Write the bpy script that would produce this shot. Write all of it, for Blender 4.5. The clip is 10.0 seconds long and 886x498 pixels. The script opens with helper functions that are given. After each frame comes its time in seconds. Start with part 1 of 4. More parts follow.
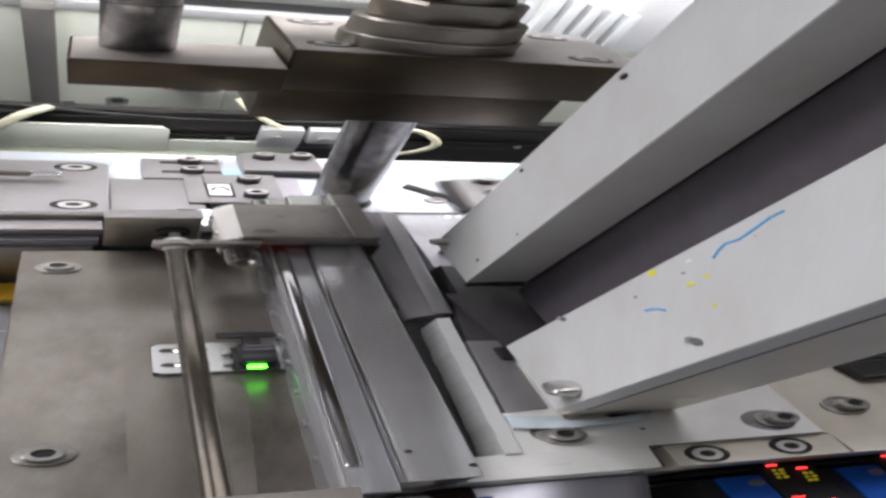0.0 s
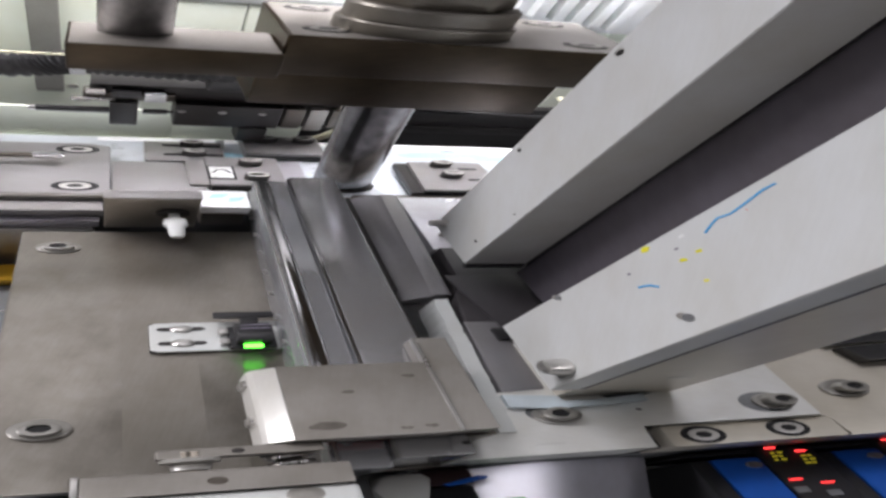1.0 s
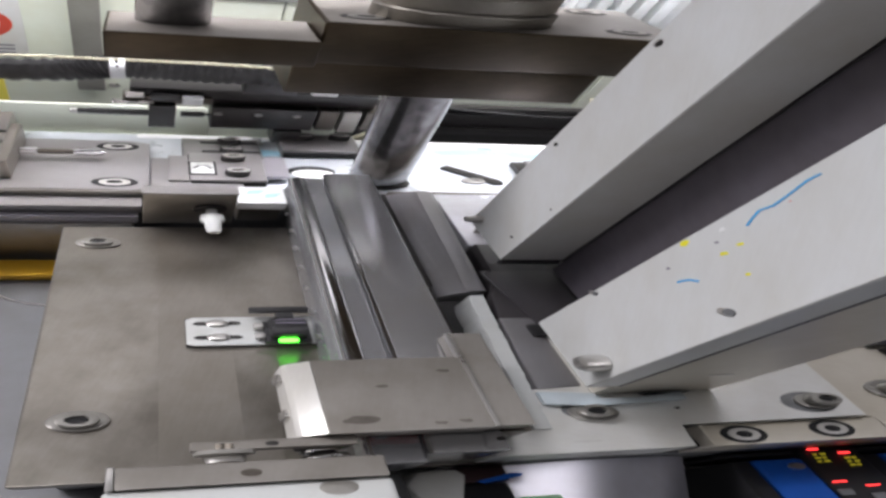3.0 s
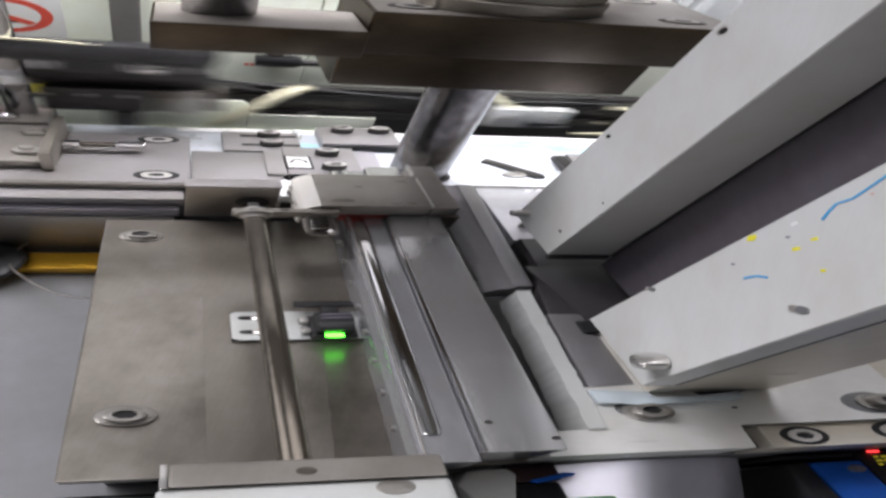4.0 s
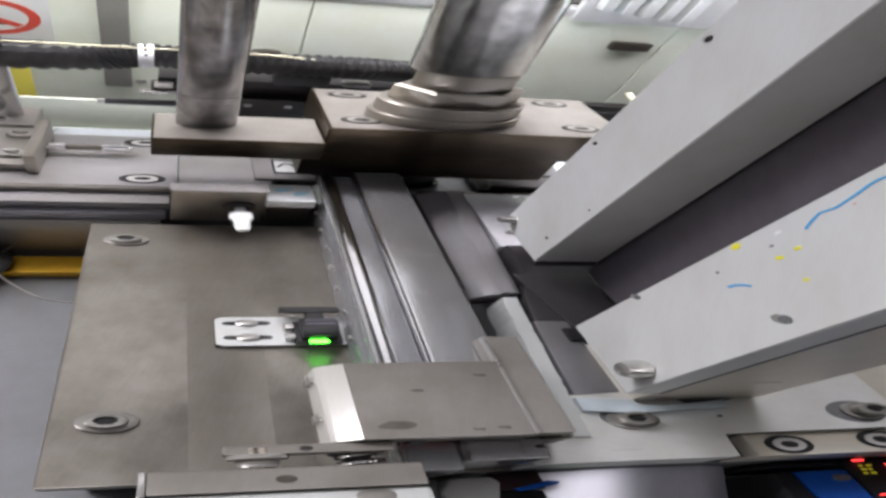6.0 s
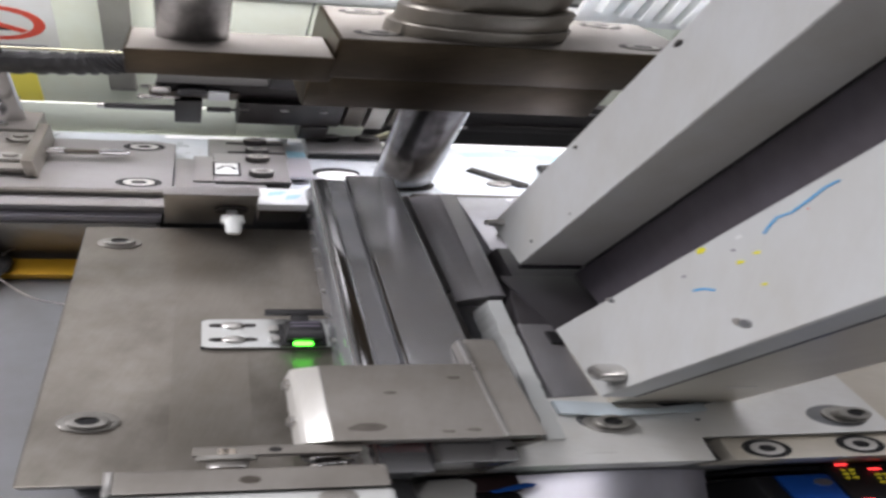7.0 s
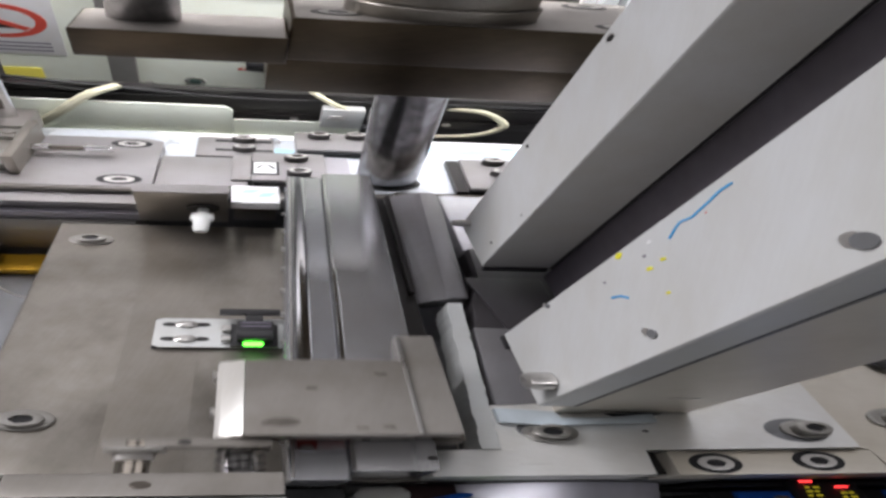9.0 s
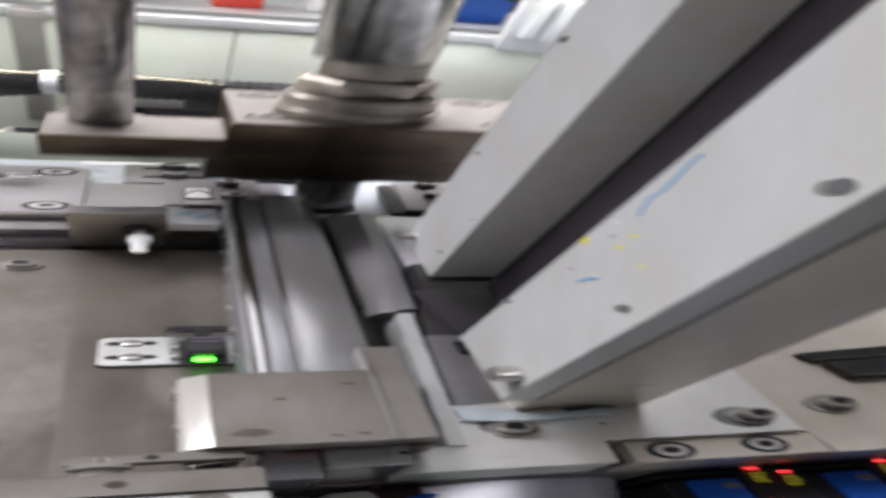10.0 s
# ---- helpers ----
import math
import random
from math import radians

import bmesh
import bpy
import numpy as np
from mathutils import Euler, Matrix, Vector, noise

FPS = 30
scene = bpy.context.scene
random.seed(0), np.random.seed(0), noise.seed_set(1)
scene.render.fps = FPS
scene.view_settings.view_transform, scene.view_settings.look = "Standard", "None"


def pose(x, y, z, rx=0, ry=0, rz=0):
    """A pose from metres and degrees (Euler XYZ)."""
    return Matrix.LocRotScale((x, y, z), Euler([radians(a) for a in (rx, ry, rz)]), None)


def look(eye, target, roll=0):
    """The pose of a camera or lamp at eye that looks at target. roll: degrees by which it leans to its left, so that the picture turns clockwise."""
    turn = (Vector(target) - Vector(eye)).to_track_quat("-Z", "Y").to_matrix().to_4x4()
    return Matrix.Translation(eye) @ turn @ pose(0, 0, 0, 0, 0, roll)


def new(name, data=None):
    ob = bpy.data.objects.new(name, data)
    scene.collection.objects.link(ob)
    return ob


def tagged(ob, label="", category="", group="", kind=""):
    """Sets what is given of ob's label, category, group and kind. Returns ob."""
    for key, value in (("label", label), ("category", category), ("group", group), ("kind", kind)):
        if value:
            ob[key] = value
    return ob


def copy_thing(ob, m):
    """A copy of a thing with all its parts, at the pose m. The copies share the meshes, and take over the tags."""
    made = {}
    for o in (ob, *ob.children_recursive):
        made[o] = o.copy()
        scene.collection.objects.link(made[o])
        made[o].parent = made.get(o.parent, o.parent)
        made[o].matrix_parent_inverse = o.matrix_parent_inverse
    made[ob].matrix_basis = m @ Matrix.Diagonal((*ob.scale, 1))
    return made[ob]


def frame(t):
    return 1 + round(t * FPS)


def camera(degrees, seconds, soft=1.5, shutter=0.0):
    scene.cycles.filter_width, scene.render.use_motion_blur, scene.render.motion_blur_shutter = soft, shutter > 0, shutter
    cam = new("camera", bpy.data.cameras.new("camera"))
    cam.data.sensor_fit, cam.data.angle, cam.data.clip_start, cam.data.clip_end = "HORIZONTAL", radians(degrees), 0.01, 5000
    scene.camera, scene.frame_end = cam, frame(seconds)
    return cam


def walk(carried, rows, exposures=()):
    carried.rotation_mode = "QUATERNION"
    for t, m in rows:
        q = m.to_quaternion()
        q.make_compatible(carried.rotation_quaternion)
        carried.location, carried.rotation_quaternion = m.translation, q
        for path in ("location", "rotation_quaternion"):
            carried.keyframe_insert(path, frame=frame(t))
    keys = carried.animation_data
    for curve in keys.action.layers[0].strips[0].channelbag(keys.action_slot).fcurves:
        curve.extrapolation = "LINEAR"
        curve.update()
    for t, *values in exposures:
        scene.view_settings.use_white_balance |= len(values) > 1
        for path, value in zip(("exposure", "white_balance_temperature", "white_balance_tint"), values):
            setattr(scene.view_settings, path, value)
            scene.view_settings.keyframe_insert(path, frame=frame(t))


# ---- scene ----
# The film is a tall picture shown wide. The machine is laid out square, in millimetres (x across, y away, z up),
# and SPREAD stretches and shears those millimetres to fit the camera's view, so that the whole place has the film's
# proportions.
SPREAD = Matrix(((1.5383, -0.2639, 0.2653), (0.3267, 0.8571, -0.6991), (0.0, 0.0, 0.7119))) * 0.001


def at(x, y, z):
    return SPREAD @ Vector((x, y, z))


# ---- camera ----
cam = camera(54.21, 10.0, soft=2.9, shutter=0.5)
PATH = (
    (0.0, -0.0478, -0.2967, 0.1582, -5.26, -24.00, 6.97),
    (0.5, -0.0514, -0.2974, 0.1550, -4.89, -23.97, 7.40),
    (1.0, -0.0433, -0.2976, 0.1550, -4.62, -24.65, 6.95),
    (1.5, -0.0397, -0.2990, 0.1551, -2.94, -24.62, 6.19),
    (2.0, -0.0410, -0.2985, 0.1546, -3.27, -24.80, 6.42),
    (2.5, -0.0410, -0.2988, 0.1543, -2.41, -24.84, 6.15),
    (3.8, -0.0484, -0.2920, 0.1498, -1.37, -25.07, 6.19),
    (4.0, -0.0492, -0.2920, 0.1497, -0.05, -25.41, 5.42),
    (4.5, -0.0495, -0.2917, 0.1493, -0.33, -25.22, 5.82),
    (5.0, -0.0504, -0.2904, 0.1487, -1.28, -25.15, 6.14),
    (5.5, -0.0485, -0.2898, 0.1494, -0.85, -25.15, 6.06),
    (6.8, -0.0442, -0.2928, 0.1507, -0.26, -24.85, 5.80),
    (7.0, -0.0359, -0.2918, 0.1520, 0.79, -25.03, 5.45),
    (7.5, -0.0030, -0.2858, 0.1560, 3.39, -25.54, 4.15),
    (8.0, -0.0056, -0.2890, 0.1566, 4.66, -25.46, 4.67),
    (8.5, -0.0088, -0.2894, 0.1551, 4.29, -25.25, 5.19),
    (9.0, -0.0065, -0.2827, 0.1523, 4.26, -25.44, 4.60),
    (9.5, -0.0209, -0.2896, 0.1480, 3.97, -24.99, 6.23),
    (9.7, -0.0247, -0.2876, 0.1449, 5.86, -24.77, 3.93),
    (9.8, -0.0239, -0.2853, 0.1408, 3.46, -23.54, 4.41),
    (10.0, -0.0191, -0.2920, 0.1417, -2.12, -21.83, 5.60),
)


def view(x, y, z, yaw, pitch, roll):
    eye = Vector((x, y, z))
    a, b = radians(yaw), radians(pitch)
    return look(eye, eye + Vector((-math.sin(a) * math.cos(b), math.cos(a) * math.cos(b), math.sin(b))), roll)


walk(cam, [(t, view(*row)) for t, *row in PATH])

# ---- light ----
scene.view_settings.exposure = -0.55
world = bpy.data.worlds.new("room_air")
scene.world = world
world.use_nodes = True
world.node_tree.nodes["Background"].inputs[0].default_value = (0.75, 0.85, 1.0, 1)
world.node_tree.nodes["Background"].inputs[1].default_value = 0.01


def unseen_lamp(x, y, z, sx, sy, watts, target, colour=(1.0, 0.968, 1.01)):
    data = bpy.data.lights.new("unseen_lamp", "AREA")
    data.shape, data.size, data.size_y, data.energy, data.color = "RECTANGLE", sx, sy, watts, colour
    ob = new("unseen_lamp", data)
    ob.matrix_world = look((x, y, z), target)
    return ob


unseen_lamp(-1.12, -0.22, 0.98, 0.5, 1.0, 31, (0, 0, 0))
unseen_lamp(-0.45, 1.05, 0.98, 1.3, 0.5, 4, (0, 0, 0))
# two fill lamps added out of view for the feed plate and front faces
unseen_lamp(0.45, -0.35, 1.38, 1.0, 0.35, 13.5, (0.1, 0, 0))
unseen_lamp(-0.1, -1.2, 1.10, 1.2, 0.25, 7.8, (0, 0, 0))
# added strip lamp, unseen, that brightens the rear table and the back panel
unseen_lamp(*at(10, 240, 210), 0.55, 0.05, 2.4, at(0, 315, 30))


# ---- materials ----
def material(name, colour, rough=0.5, metal=0.0, grain=0.0, scale=400.0, stretch=(1, 1, 1), stain=0.0, bump=0.0,
             emit=None, power=0.0, alpha=None, coat=0.0):
    m = bpy.data.materials.new(name)
    m.use_nodes = True
    nt = m.node_tree
    b = nt.nodes["Principled BSDF"]
    b.inputs["Base Color"].default_value = (*colour, 1)
    b.inputs["Roughness"].default_value = rough
    b.inputs["Metallic"].default_value = metal
    b.inputs["Coat Weight"].default_value = coat
    if emit:
        b.inputs["Emission Color"].default_value = (*emit, 1)
        b.inputs["Emission Strength"].default_value = power
    if alpha is not None:
        b.inputs["Transmission Weight"].default_value = alpha
    if grain or stain or bump:
        tc = nt.nodes.new("ShaderNodeTexCoord")
        mp = nt.nodes.new("ShaderNodeMapping")
        mp.inputs["Scale"].default_value = stretch
        nt.links.new(tc.outputs["Object"], mp.inputs["Vector"])
        fine = nt.nodes.new("ShaderNodeTexNoise")
        fine.inputs["Scale"].default_value = scale
        fine.inputs["Detail"].default_value = 4
        nt.links.new(mp.outputs[0], fine.inputs["Vector"])
        wide = nt.nodes.new("ShaderNodeTexNoise")
        wide.inputs["Scale"].default_value = 38
        wide.inputs["Detail"].default_value = 5
        wide.inputs["Roughness"].default_value = 0.6
        nt.links.new(tc.outputs["Object"], wide.inputs["Vector"])
        mix = nt.nodes.new("ShaderNodeMix")
        mix.data_type = "RGBA"
        mix.inputs[6].default_value = (*[c * (1 - grain) for c in colour], 1)
        mix.inputs[7].default_value = (*[min(1, c * (1 + grain)) for c in colour], 1)
        nt.links.new(fine.outputs["Fac"], mix.inputs[0])
        ramp = nt.nodes.new("ShaderNodeValToRGB")
        ramp.color_ramp.elements[0].position, ramp.color_ramp.elements[1].position = 0.32, 0.62
        dark = 1 - stain
        ramp.color_ramp.elements[0].color = (dark, dark * 0.98, dark * 0.94, 1)
        ramp.color_ramp.elements[1].color = (1, 1, 1, 1)
        nt.links.new(wide.outputs["Fac"], ramp.inputs[0])
        mul = nt.nodes.new("ShaderNodeMix")
        mul.data_type, mul.blend_type = "RGBA", "MULTIPLY"
        mul.inputs[0].default_value = 1
        nt.links.new(mix.outputs[2], mul.inputs[6])
        nt.links.new(ramp.outputs[0], mul.inputs[7])
        nt.links.new(mul.outputs[2], b.inputs["Base Color"])
        rr = nt.nodes.new("ShaderNodeMapRange")
        rr.inputs[3].default_value, rr.inputs[4].default_value = max(0.03, rough * 0.85), min(1, rough * 1.18)
        nt.links.new(wide.outputs["Fac"], rr.inputs[0])
        nt.links.new(rr.outputs[0], b.inputs["Roughness"])
        if bump:
            bp = nt.nodes.new("ShaderNodeBump")
            bp.inputs["Strength"].default_value = bump
            bp.inputs["Distance"].default_value = 0.0003
            nt.links.new(fine.outputs["Fac"], bp.inputs["Height"])
            nt.links.new(bp.outputs[0], b.inputs["Normal"])
    return m


BROWNISH = material("brownish_steel", (0.302, 0.28, 0.25), 0.352, 0.75, 0.10, 900, (1, 0.12, 1), 0.2, 0.08)
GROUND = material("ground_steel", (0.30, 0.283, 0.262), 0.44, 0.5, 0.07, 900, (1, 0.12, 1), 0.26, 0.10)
MILLED = material("milled_steel", (0.31, 0.297, 0.277), 0.40, 0.55, 0.12, 900, (0.15, 1, 1), 0.12, 0.1)
POLISHED = material("polished_steel", (0.50, 0.51, 0.54), 0.24, 0.75, 0.10, 900, (1, 0.03, 1), 0.06, 0.02)
BAR = material("ground_bar_steel", (0.60, 0.605, 0.625), 0.24, 0.82, 0.0, 60, (1, 0.1, 1), 0.08, 0.0)
MIRROR = material("mirror_sheet", (0.80, 0.81, 0.88), 0.26, 0.4, 0.05, 300, (1, 1, 1), 0.12, 0.03)
CHROME = material("chrome", (0.70, 0.70, 0.72), 0.17, 1.0, 0.04, 500, (1, 1, 0.2), 0.05, 0.0)
NICKEL = material("dull_nickel", (0.30, 0.28, 0.25), 0.42, 0.8, 0.1, 600, (1, 1, 0.3), 0.15, 0.04)
# paler than the carriage: the lamp's glint on the chamfer, as colour
JAW = material("painted_glint_edge", (0.78, 0.77, 0.745), 0.40, 0.5, 0.05, 900, (1, 0.2, 1), 0.05, 0.05)
SMEAR = material("oil_smear", (0.15, 0.135, 0.12), 0.45, 0.3, 0.3, 300, (1, 1, 1), 0.4)
BRIGHT = material("bright_steel", (0.64, 0.63, 0.62), 0.28, 0.85, 0.05, 900, (1, 0.2, 1), 0.05, 0.05)
DARKSTEEL = material("oiled_steel", (0.115, 0.10, 0.085), 0.36, 0.6, 0.2, 700, (0.12, 1, 1), 0.30, 0.1)
PLATE = material("brown_ground_plate", (0.31, 0.288, 0.258), 0.36, 0.75, 0.10, 900, (1, 0.12, 1), 0.34, 0.12)
WASHER = material("dull_washer_steel", (0.40, 0.39, 0.37), 0.42, 0.7, 0.10, 900, (1, 1, 1), 0.15, 0.05)
# colour streaks along rods and sleeve stand in for their reflections
ROD = material("reflection_streaked_rod", (0.32, 0.32, 0.335), 0.20, 0.97, 0.95, 190, (1, 1, 0.004), 0.15, 0.0)
SLEEVE = material("reflection_streaked_sleeve", (0.50, 0.52, 0.50), 0.18, 0.9, 0.95, 170, (1, 1, 0.004), 0.10, 0.0)
SATIN = material("satin_screw_steel", (0.52, 0.51, 0.50), 0.45, 0.35, 0.06, 900, (1, 1, 1), 0.08)
FEED = material("pale_feed_plate", (0.80, 0.805, 0.795), 0.38, 0.3, 0.05, 800, (0.2, 1, 1), 0.12, 0.06)
BEIGE = material("beige_bare_steel", (0.63, 0.595, 0.525), 0.42, 0.35, 0.07, 900, (0.15, 1, 1), 0.12, 0.08)
PRESSED = material("shaded_press_steel", (0.082, 0.062, 0.040), 0.38, 0.92, 0.25, 900, (0.06, 1, 1), 0.35, 0.06)
PALE = material("pale_ground_steel", (0.255, 0.246, 0.250), 0.40, 0.35, 0.06, 900, (0.15, 1, 1), 0.14, 0.06)
LILAC = material("lilac_ground_rail", (0.40, 0.39, 0.43), 0.36, 0.45, 0.06, 900, (0.08, 1, 1), 0.12, 0.05)
# near-black for the shade in recesses and under edges, and for dark rims
NEARBLACK = material("shade_and_rim_black", (0.008, 0.008, 0.009), 0.85)
# violet-grey darkened to hold the shade round the magazine foot
VIOLET = material("shaded_violet_steel", (0.085, 0.080, 0.088), 0.40, 0.5, 0.10, 500, (1, 0.2, 1), 0.16, 0.05)
SHEET = material("lilac_mirror_sheet", (0.62, 0.62, 0.70), 0.36, 0.8, 0.05, 300, (1, 1, 1), 0.10, 0.03)
MAROON = material("maroon_black_plastic", (0.035, 0.02, 0.022), 0.4, 0.0, 0.1, 300, (1, 1, 1), 0.1, 0.03)
TABLEFILM = material("bluish_table_film", (0.52, 0.56, 0.61), 0.28, 0.0, 0.04, 150, (1, 1, 1), 0.14, 0.03)
RODDARK = material("oily_brown_rod", (0.36, 0.325, 0.28), 0.19, 0.9, 0.3, 300, (1, 0.1, 1), 0.3, 0.04)
COVER = material("grey_cover_steel", (0.27, 0.265, 0.28), 0.38, 0.4, 0.06, 700, (1, 0.2, 1), 0.14, 0.04)
MINT = material("pale_green_plastic", (0.40, 0.72, 0.42), 0.45, 0.0, 0.05, 300, (1, 1, 1), 0.1)
BLACKOX = material("black_oxide", (0.022, 0.020, 0.020), 0.48, 0.15, 0.2, 500, (1, 1, 1), 0.2, 0.05)
ALU = material("anodised_aluminium", (0.67, 0.685, 0.69), 0.45, 0.2, 0.035, 900, (1, 1, 0.12), 0.08, 0.04)
ALUWHITE = material("pale_aluminium", (0.60, 0.62, 0.62), 0.46, 0.25, 0.04, 800, (0.2, 1, 1), 0.08, 0.05)
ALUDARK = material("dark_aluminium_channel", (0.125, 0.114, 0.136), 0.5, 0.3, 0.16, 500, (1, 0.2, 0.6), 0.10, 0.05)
CREAM = material("cream_paint", (0.80, 0.85, 0.75), 0.5, 0.0, 0.02, 200, (1, 1, 1), 0.04, 0.02)
FILM = material("white_film", (0.74, 0.77, 0.80), 0.3, 0.0, 0.03, 150, (1, 1, 1), 0.10, 0.03)
BLUEFILM = material("pale_blue_film", (0.42, 0.72, 0.88), 0.35, 0.0, 0.05, 90, (1, 1, 1), 0.2)
TAPE = material("grey_blue_tape", (0.58, 0.66, 0.72), 0.4, 0.0, 0.05, 90, (1, 1, 1), 0.25)
BLACK = material("black_plastic", (0.018, 0.018, 0.02), 0.4, 0.0, 0.1, 300, (1, 1, 1), 0.1, 0.03)
RUBBER = material("black_rubber", (0.012, 0.012, 0.013), 0.55, 0.0, 0.1, 300, (1, 1, 1), 0.1)
BLUE = material("blue_plastic", (0.012, 0.09, 0.42), 0.35, 0.0, 0.06, 300, (1, 1, 1), 0.1)
GREY = material("grey_paint", (0.16, 0.165, 0.175), 0.5, 0.1, 0.05, 200, (1, 1, 1), 0.15, 0.02)
YELLOW = material("amber_tape", (0.62, 0.36, 0.03), 0.4, 0.0, 0.1, 200, (1, 1, 1), 0.15)
YELLOWSIGN = material("yellow_sign", (0.85, 0.75, 0.12), 0.4)
PAPER = material("white_sheet", (0.82, 0.83, 0.84), 0.5, 0.0, 0.02, 200, (1, 1, 1), 0.04)
REDINK = material("red_ink", (0.72, 0.09, 0.06), 0.5)
FELT = material("oily_red_felt", (0.22, 0.02, 0.015), 0.8, 0.0, 0.3, 300, (1, 1, 1), 0.4)
STAIN = material("oil_stained_plate", (0.225, 0.205, 0.18), 0.34, 0.7, 0.25, 260, (1, 0.5, 1), 0.45, 0.12)
BLUEINK = material("blue_marker", (0.06, 0.36, 0.70), 0.5)
YELLOWINK = material("yellow_marker", (0.80, 0.74, 0.04), 0.5)
GREYINK = material("grey_scratch", (0.22, 0.2, 0.26), 0.5)
CABLE = material("ivory_cable", (0.62, 0.60, 0.44), 0.4, 0.0, 0.03, 300, (1, 1, 1), 0.08)
COPPER = material("bare_wire", (0.50, 0.47, 0.44), 0.3, 0.9)
GREENSTEEL = material("green_tinted_steel", (0.10, 0.17, 0.15), 0.35, 0.5, 0.1, 500, (1, 1, 1), 0.2)
LED = material("green_led", (0.05, 0.8, 0.08), 0.3, emit=(0.12, 1.0, 0.05), power=8)
REDLED = material("red_display", (0.5, 0.02, 0.02), 0.3, emit=(1.0, 0.05, 0.05), power=4)
YELLED = material("yellow_display", (0.4, 0.35, 0.02), 0.3, emit=(0.9, 0.75, 0.05), power=0.35)
# dark walls and a pale ceiling shape what the metal reflects
ROOMDARK = material("dark_reflection_paint", (0.07, 0.072, 0.075), 0.7, 0.0, 0.05, 20, (1, 1, 1), 0.1)
ROOMLIGHT = material("bounce_ceiling_paint", (0.5, 0.5, 0.5), 0.7, 0.0, 0.03, 20, (1, 1, 1), 0.06)
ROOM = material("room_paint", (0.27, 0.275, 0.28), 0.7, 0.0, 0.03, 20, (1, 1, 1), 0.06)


# ---- building helpers ----
def box(bm, x0, x1, y0, y1, z0, z1, bevel=0.4, turn=0.0, about=(0, 0)):
    made = bmesh.ops.create_cube(bm, size=1)["verts"]
    for v in made:
        v.co = Vector((x0 + (v.co.x + 0.5) * (x1 - x0), y0 + (v.co.y + 0.5) * (y1 - y0), z0 + (v.co.z + 0.5) * (z1 - z0)))
    if bevel:
        edges = list({e for v in made for e in v.link_edges})
        r = bmesh.ops.bevel(bm, geom=edges, offset=bevel, segments=2, profile=0.5, affect="EDGES")
        made = list({v for f in r["faces"] for v in f.verts} | {v for v in made if v.is_valid})
    if turn:
        c, s = math.cos(radians(turn)), math.sin(radians(turn))
        for v in made:
            x, y = v.co.x - about[0], v.co.y - about[1]
            v.co.x, v.co.y = about[0] + c * x - s * y, about[1] + s * x + c * y
    return made


def lathe(bm, c, rings, axis="z", seg=28):
    """A turned body: rings of (radius, height along the axis) from c."""
    rows = []
    for r, h in rings:
        row = []
        for k in range(seg):
            a = 2 * math.pi * k / seg
            u, v = r * math.cos(a), r * math.sin(a)
            p = {"z": (u, v, h), "y": (u, h, v), "x": (h, u, v)}[axis]
            row.append(bm.verts.new(Vector(c) + Vector(p)))
        rows.append(row)
    for a, b in zip(rows, rows[1:]):
        for k in range(seg):
            bm.faces.new((a[k], a[(k + 1) % seg], b[(k + 1) % seg], b[k]))
    bm.faces.new(rows[0][::-1])
    bm.faces.new(rows[-1])
    return rows


def prism(bm, outline, axis, lo, hi, bevel=0.0):
    """An outline of points across an axis, drawn out from lo to hi along it."""
    order = {"x": lambda u, v, w: (w, u, v), "y": lambda u, v, w: (u, w, v), "z": lambda u, v, w: (u, v, w)}[axis]
    a = [bm.verts.new(order(u, v, lo)) for u, v in outline]
    b = [bm.verts.new(order(u, v, hi)) for u, v in outline]
    n = len(outline)
    faces = [bm.faces.new(a[::-1]), bm.faces.new(b)]
    faces += [bm.faces.new((a[k], a[(k + 1) % n], b[(k + 1) % n], b[k])) for k in range(n)]
    if bevel:
        bmesh.ops.bevel(bm, geom=list({e for f in faces for e in f.edges}), offset=bevel, segments=2, profile=0.5, affect="EDGES")


def pipe(bm, points, r, seg=10, ribs=0.0):
    """A round tube along points; ribs makes it corrugated."""
    pts = [Vector(p) for p in points]
    dense = []
    n = len(pts)
    steps = 14 if not ribs else 40
    for i in range(n - 1):
        p0, p1, p2, p3 = pts[max(i - 1, 0)], pts[i], pts[i + 1], pts[min(i + 2, n - 1)]
        for k in range(steps):
            t = k / steps
            dense.append(0.5 * ((2 * p1) + (p2 - p0) * t + (2 * p0 - 5 * p1 + 4 * p2 - p3) * t * t + (3 * p1 - p0 - 3 * p2 + p3) * t ** 3))
    dense.append(pts[-1])
    rows = []
    for i, p in enumerate(dense):
        d = (dense[min(i + 1, len(dense) - 1)] - dense[max(i - 1, 0)]).normalized()
        side = d.cross(Vector((0, 0, 1)) if abs(d.z) < 0.9 else Vector((1, 0, 0))).normalized()
        up = side.cross(d)
        rr = r * (1 + ribs * (1 if i % 4 < 2 else -1))
        rows.append([bm.verts.new(p + rr * (math.cos(2 * math.pi * k / seg) * side + math.sin(2 * math.pi * k / seg) * up)) for k in range(seg)])
    for a, b in zip(rows, rows[1:]):
        for k in range(seg):
            bm.faces.new((a[k], a[(k + 1) % seg], b[(k + 1) % seg], b[k]))
    bm.faces.new(rows[0][::-1])
    bm.faces.new(rows[-1])


def mesh_of(name, bm, mat, origin, smooth=True):
    bmesh.ops.recalc_face_normals(bm, faces=bm.faces)
    for v in bm.verts:
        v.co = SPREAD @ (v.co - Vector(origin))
    me = bpy.data.meshes.new(name)
    bm.to_mesh(me)
    bm.free()
    me.materials.append(mat)
    if smooth:
        me.shade_smooth()
        me.set_sharp_from_angle(angle=radians(38))
    return me


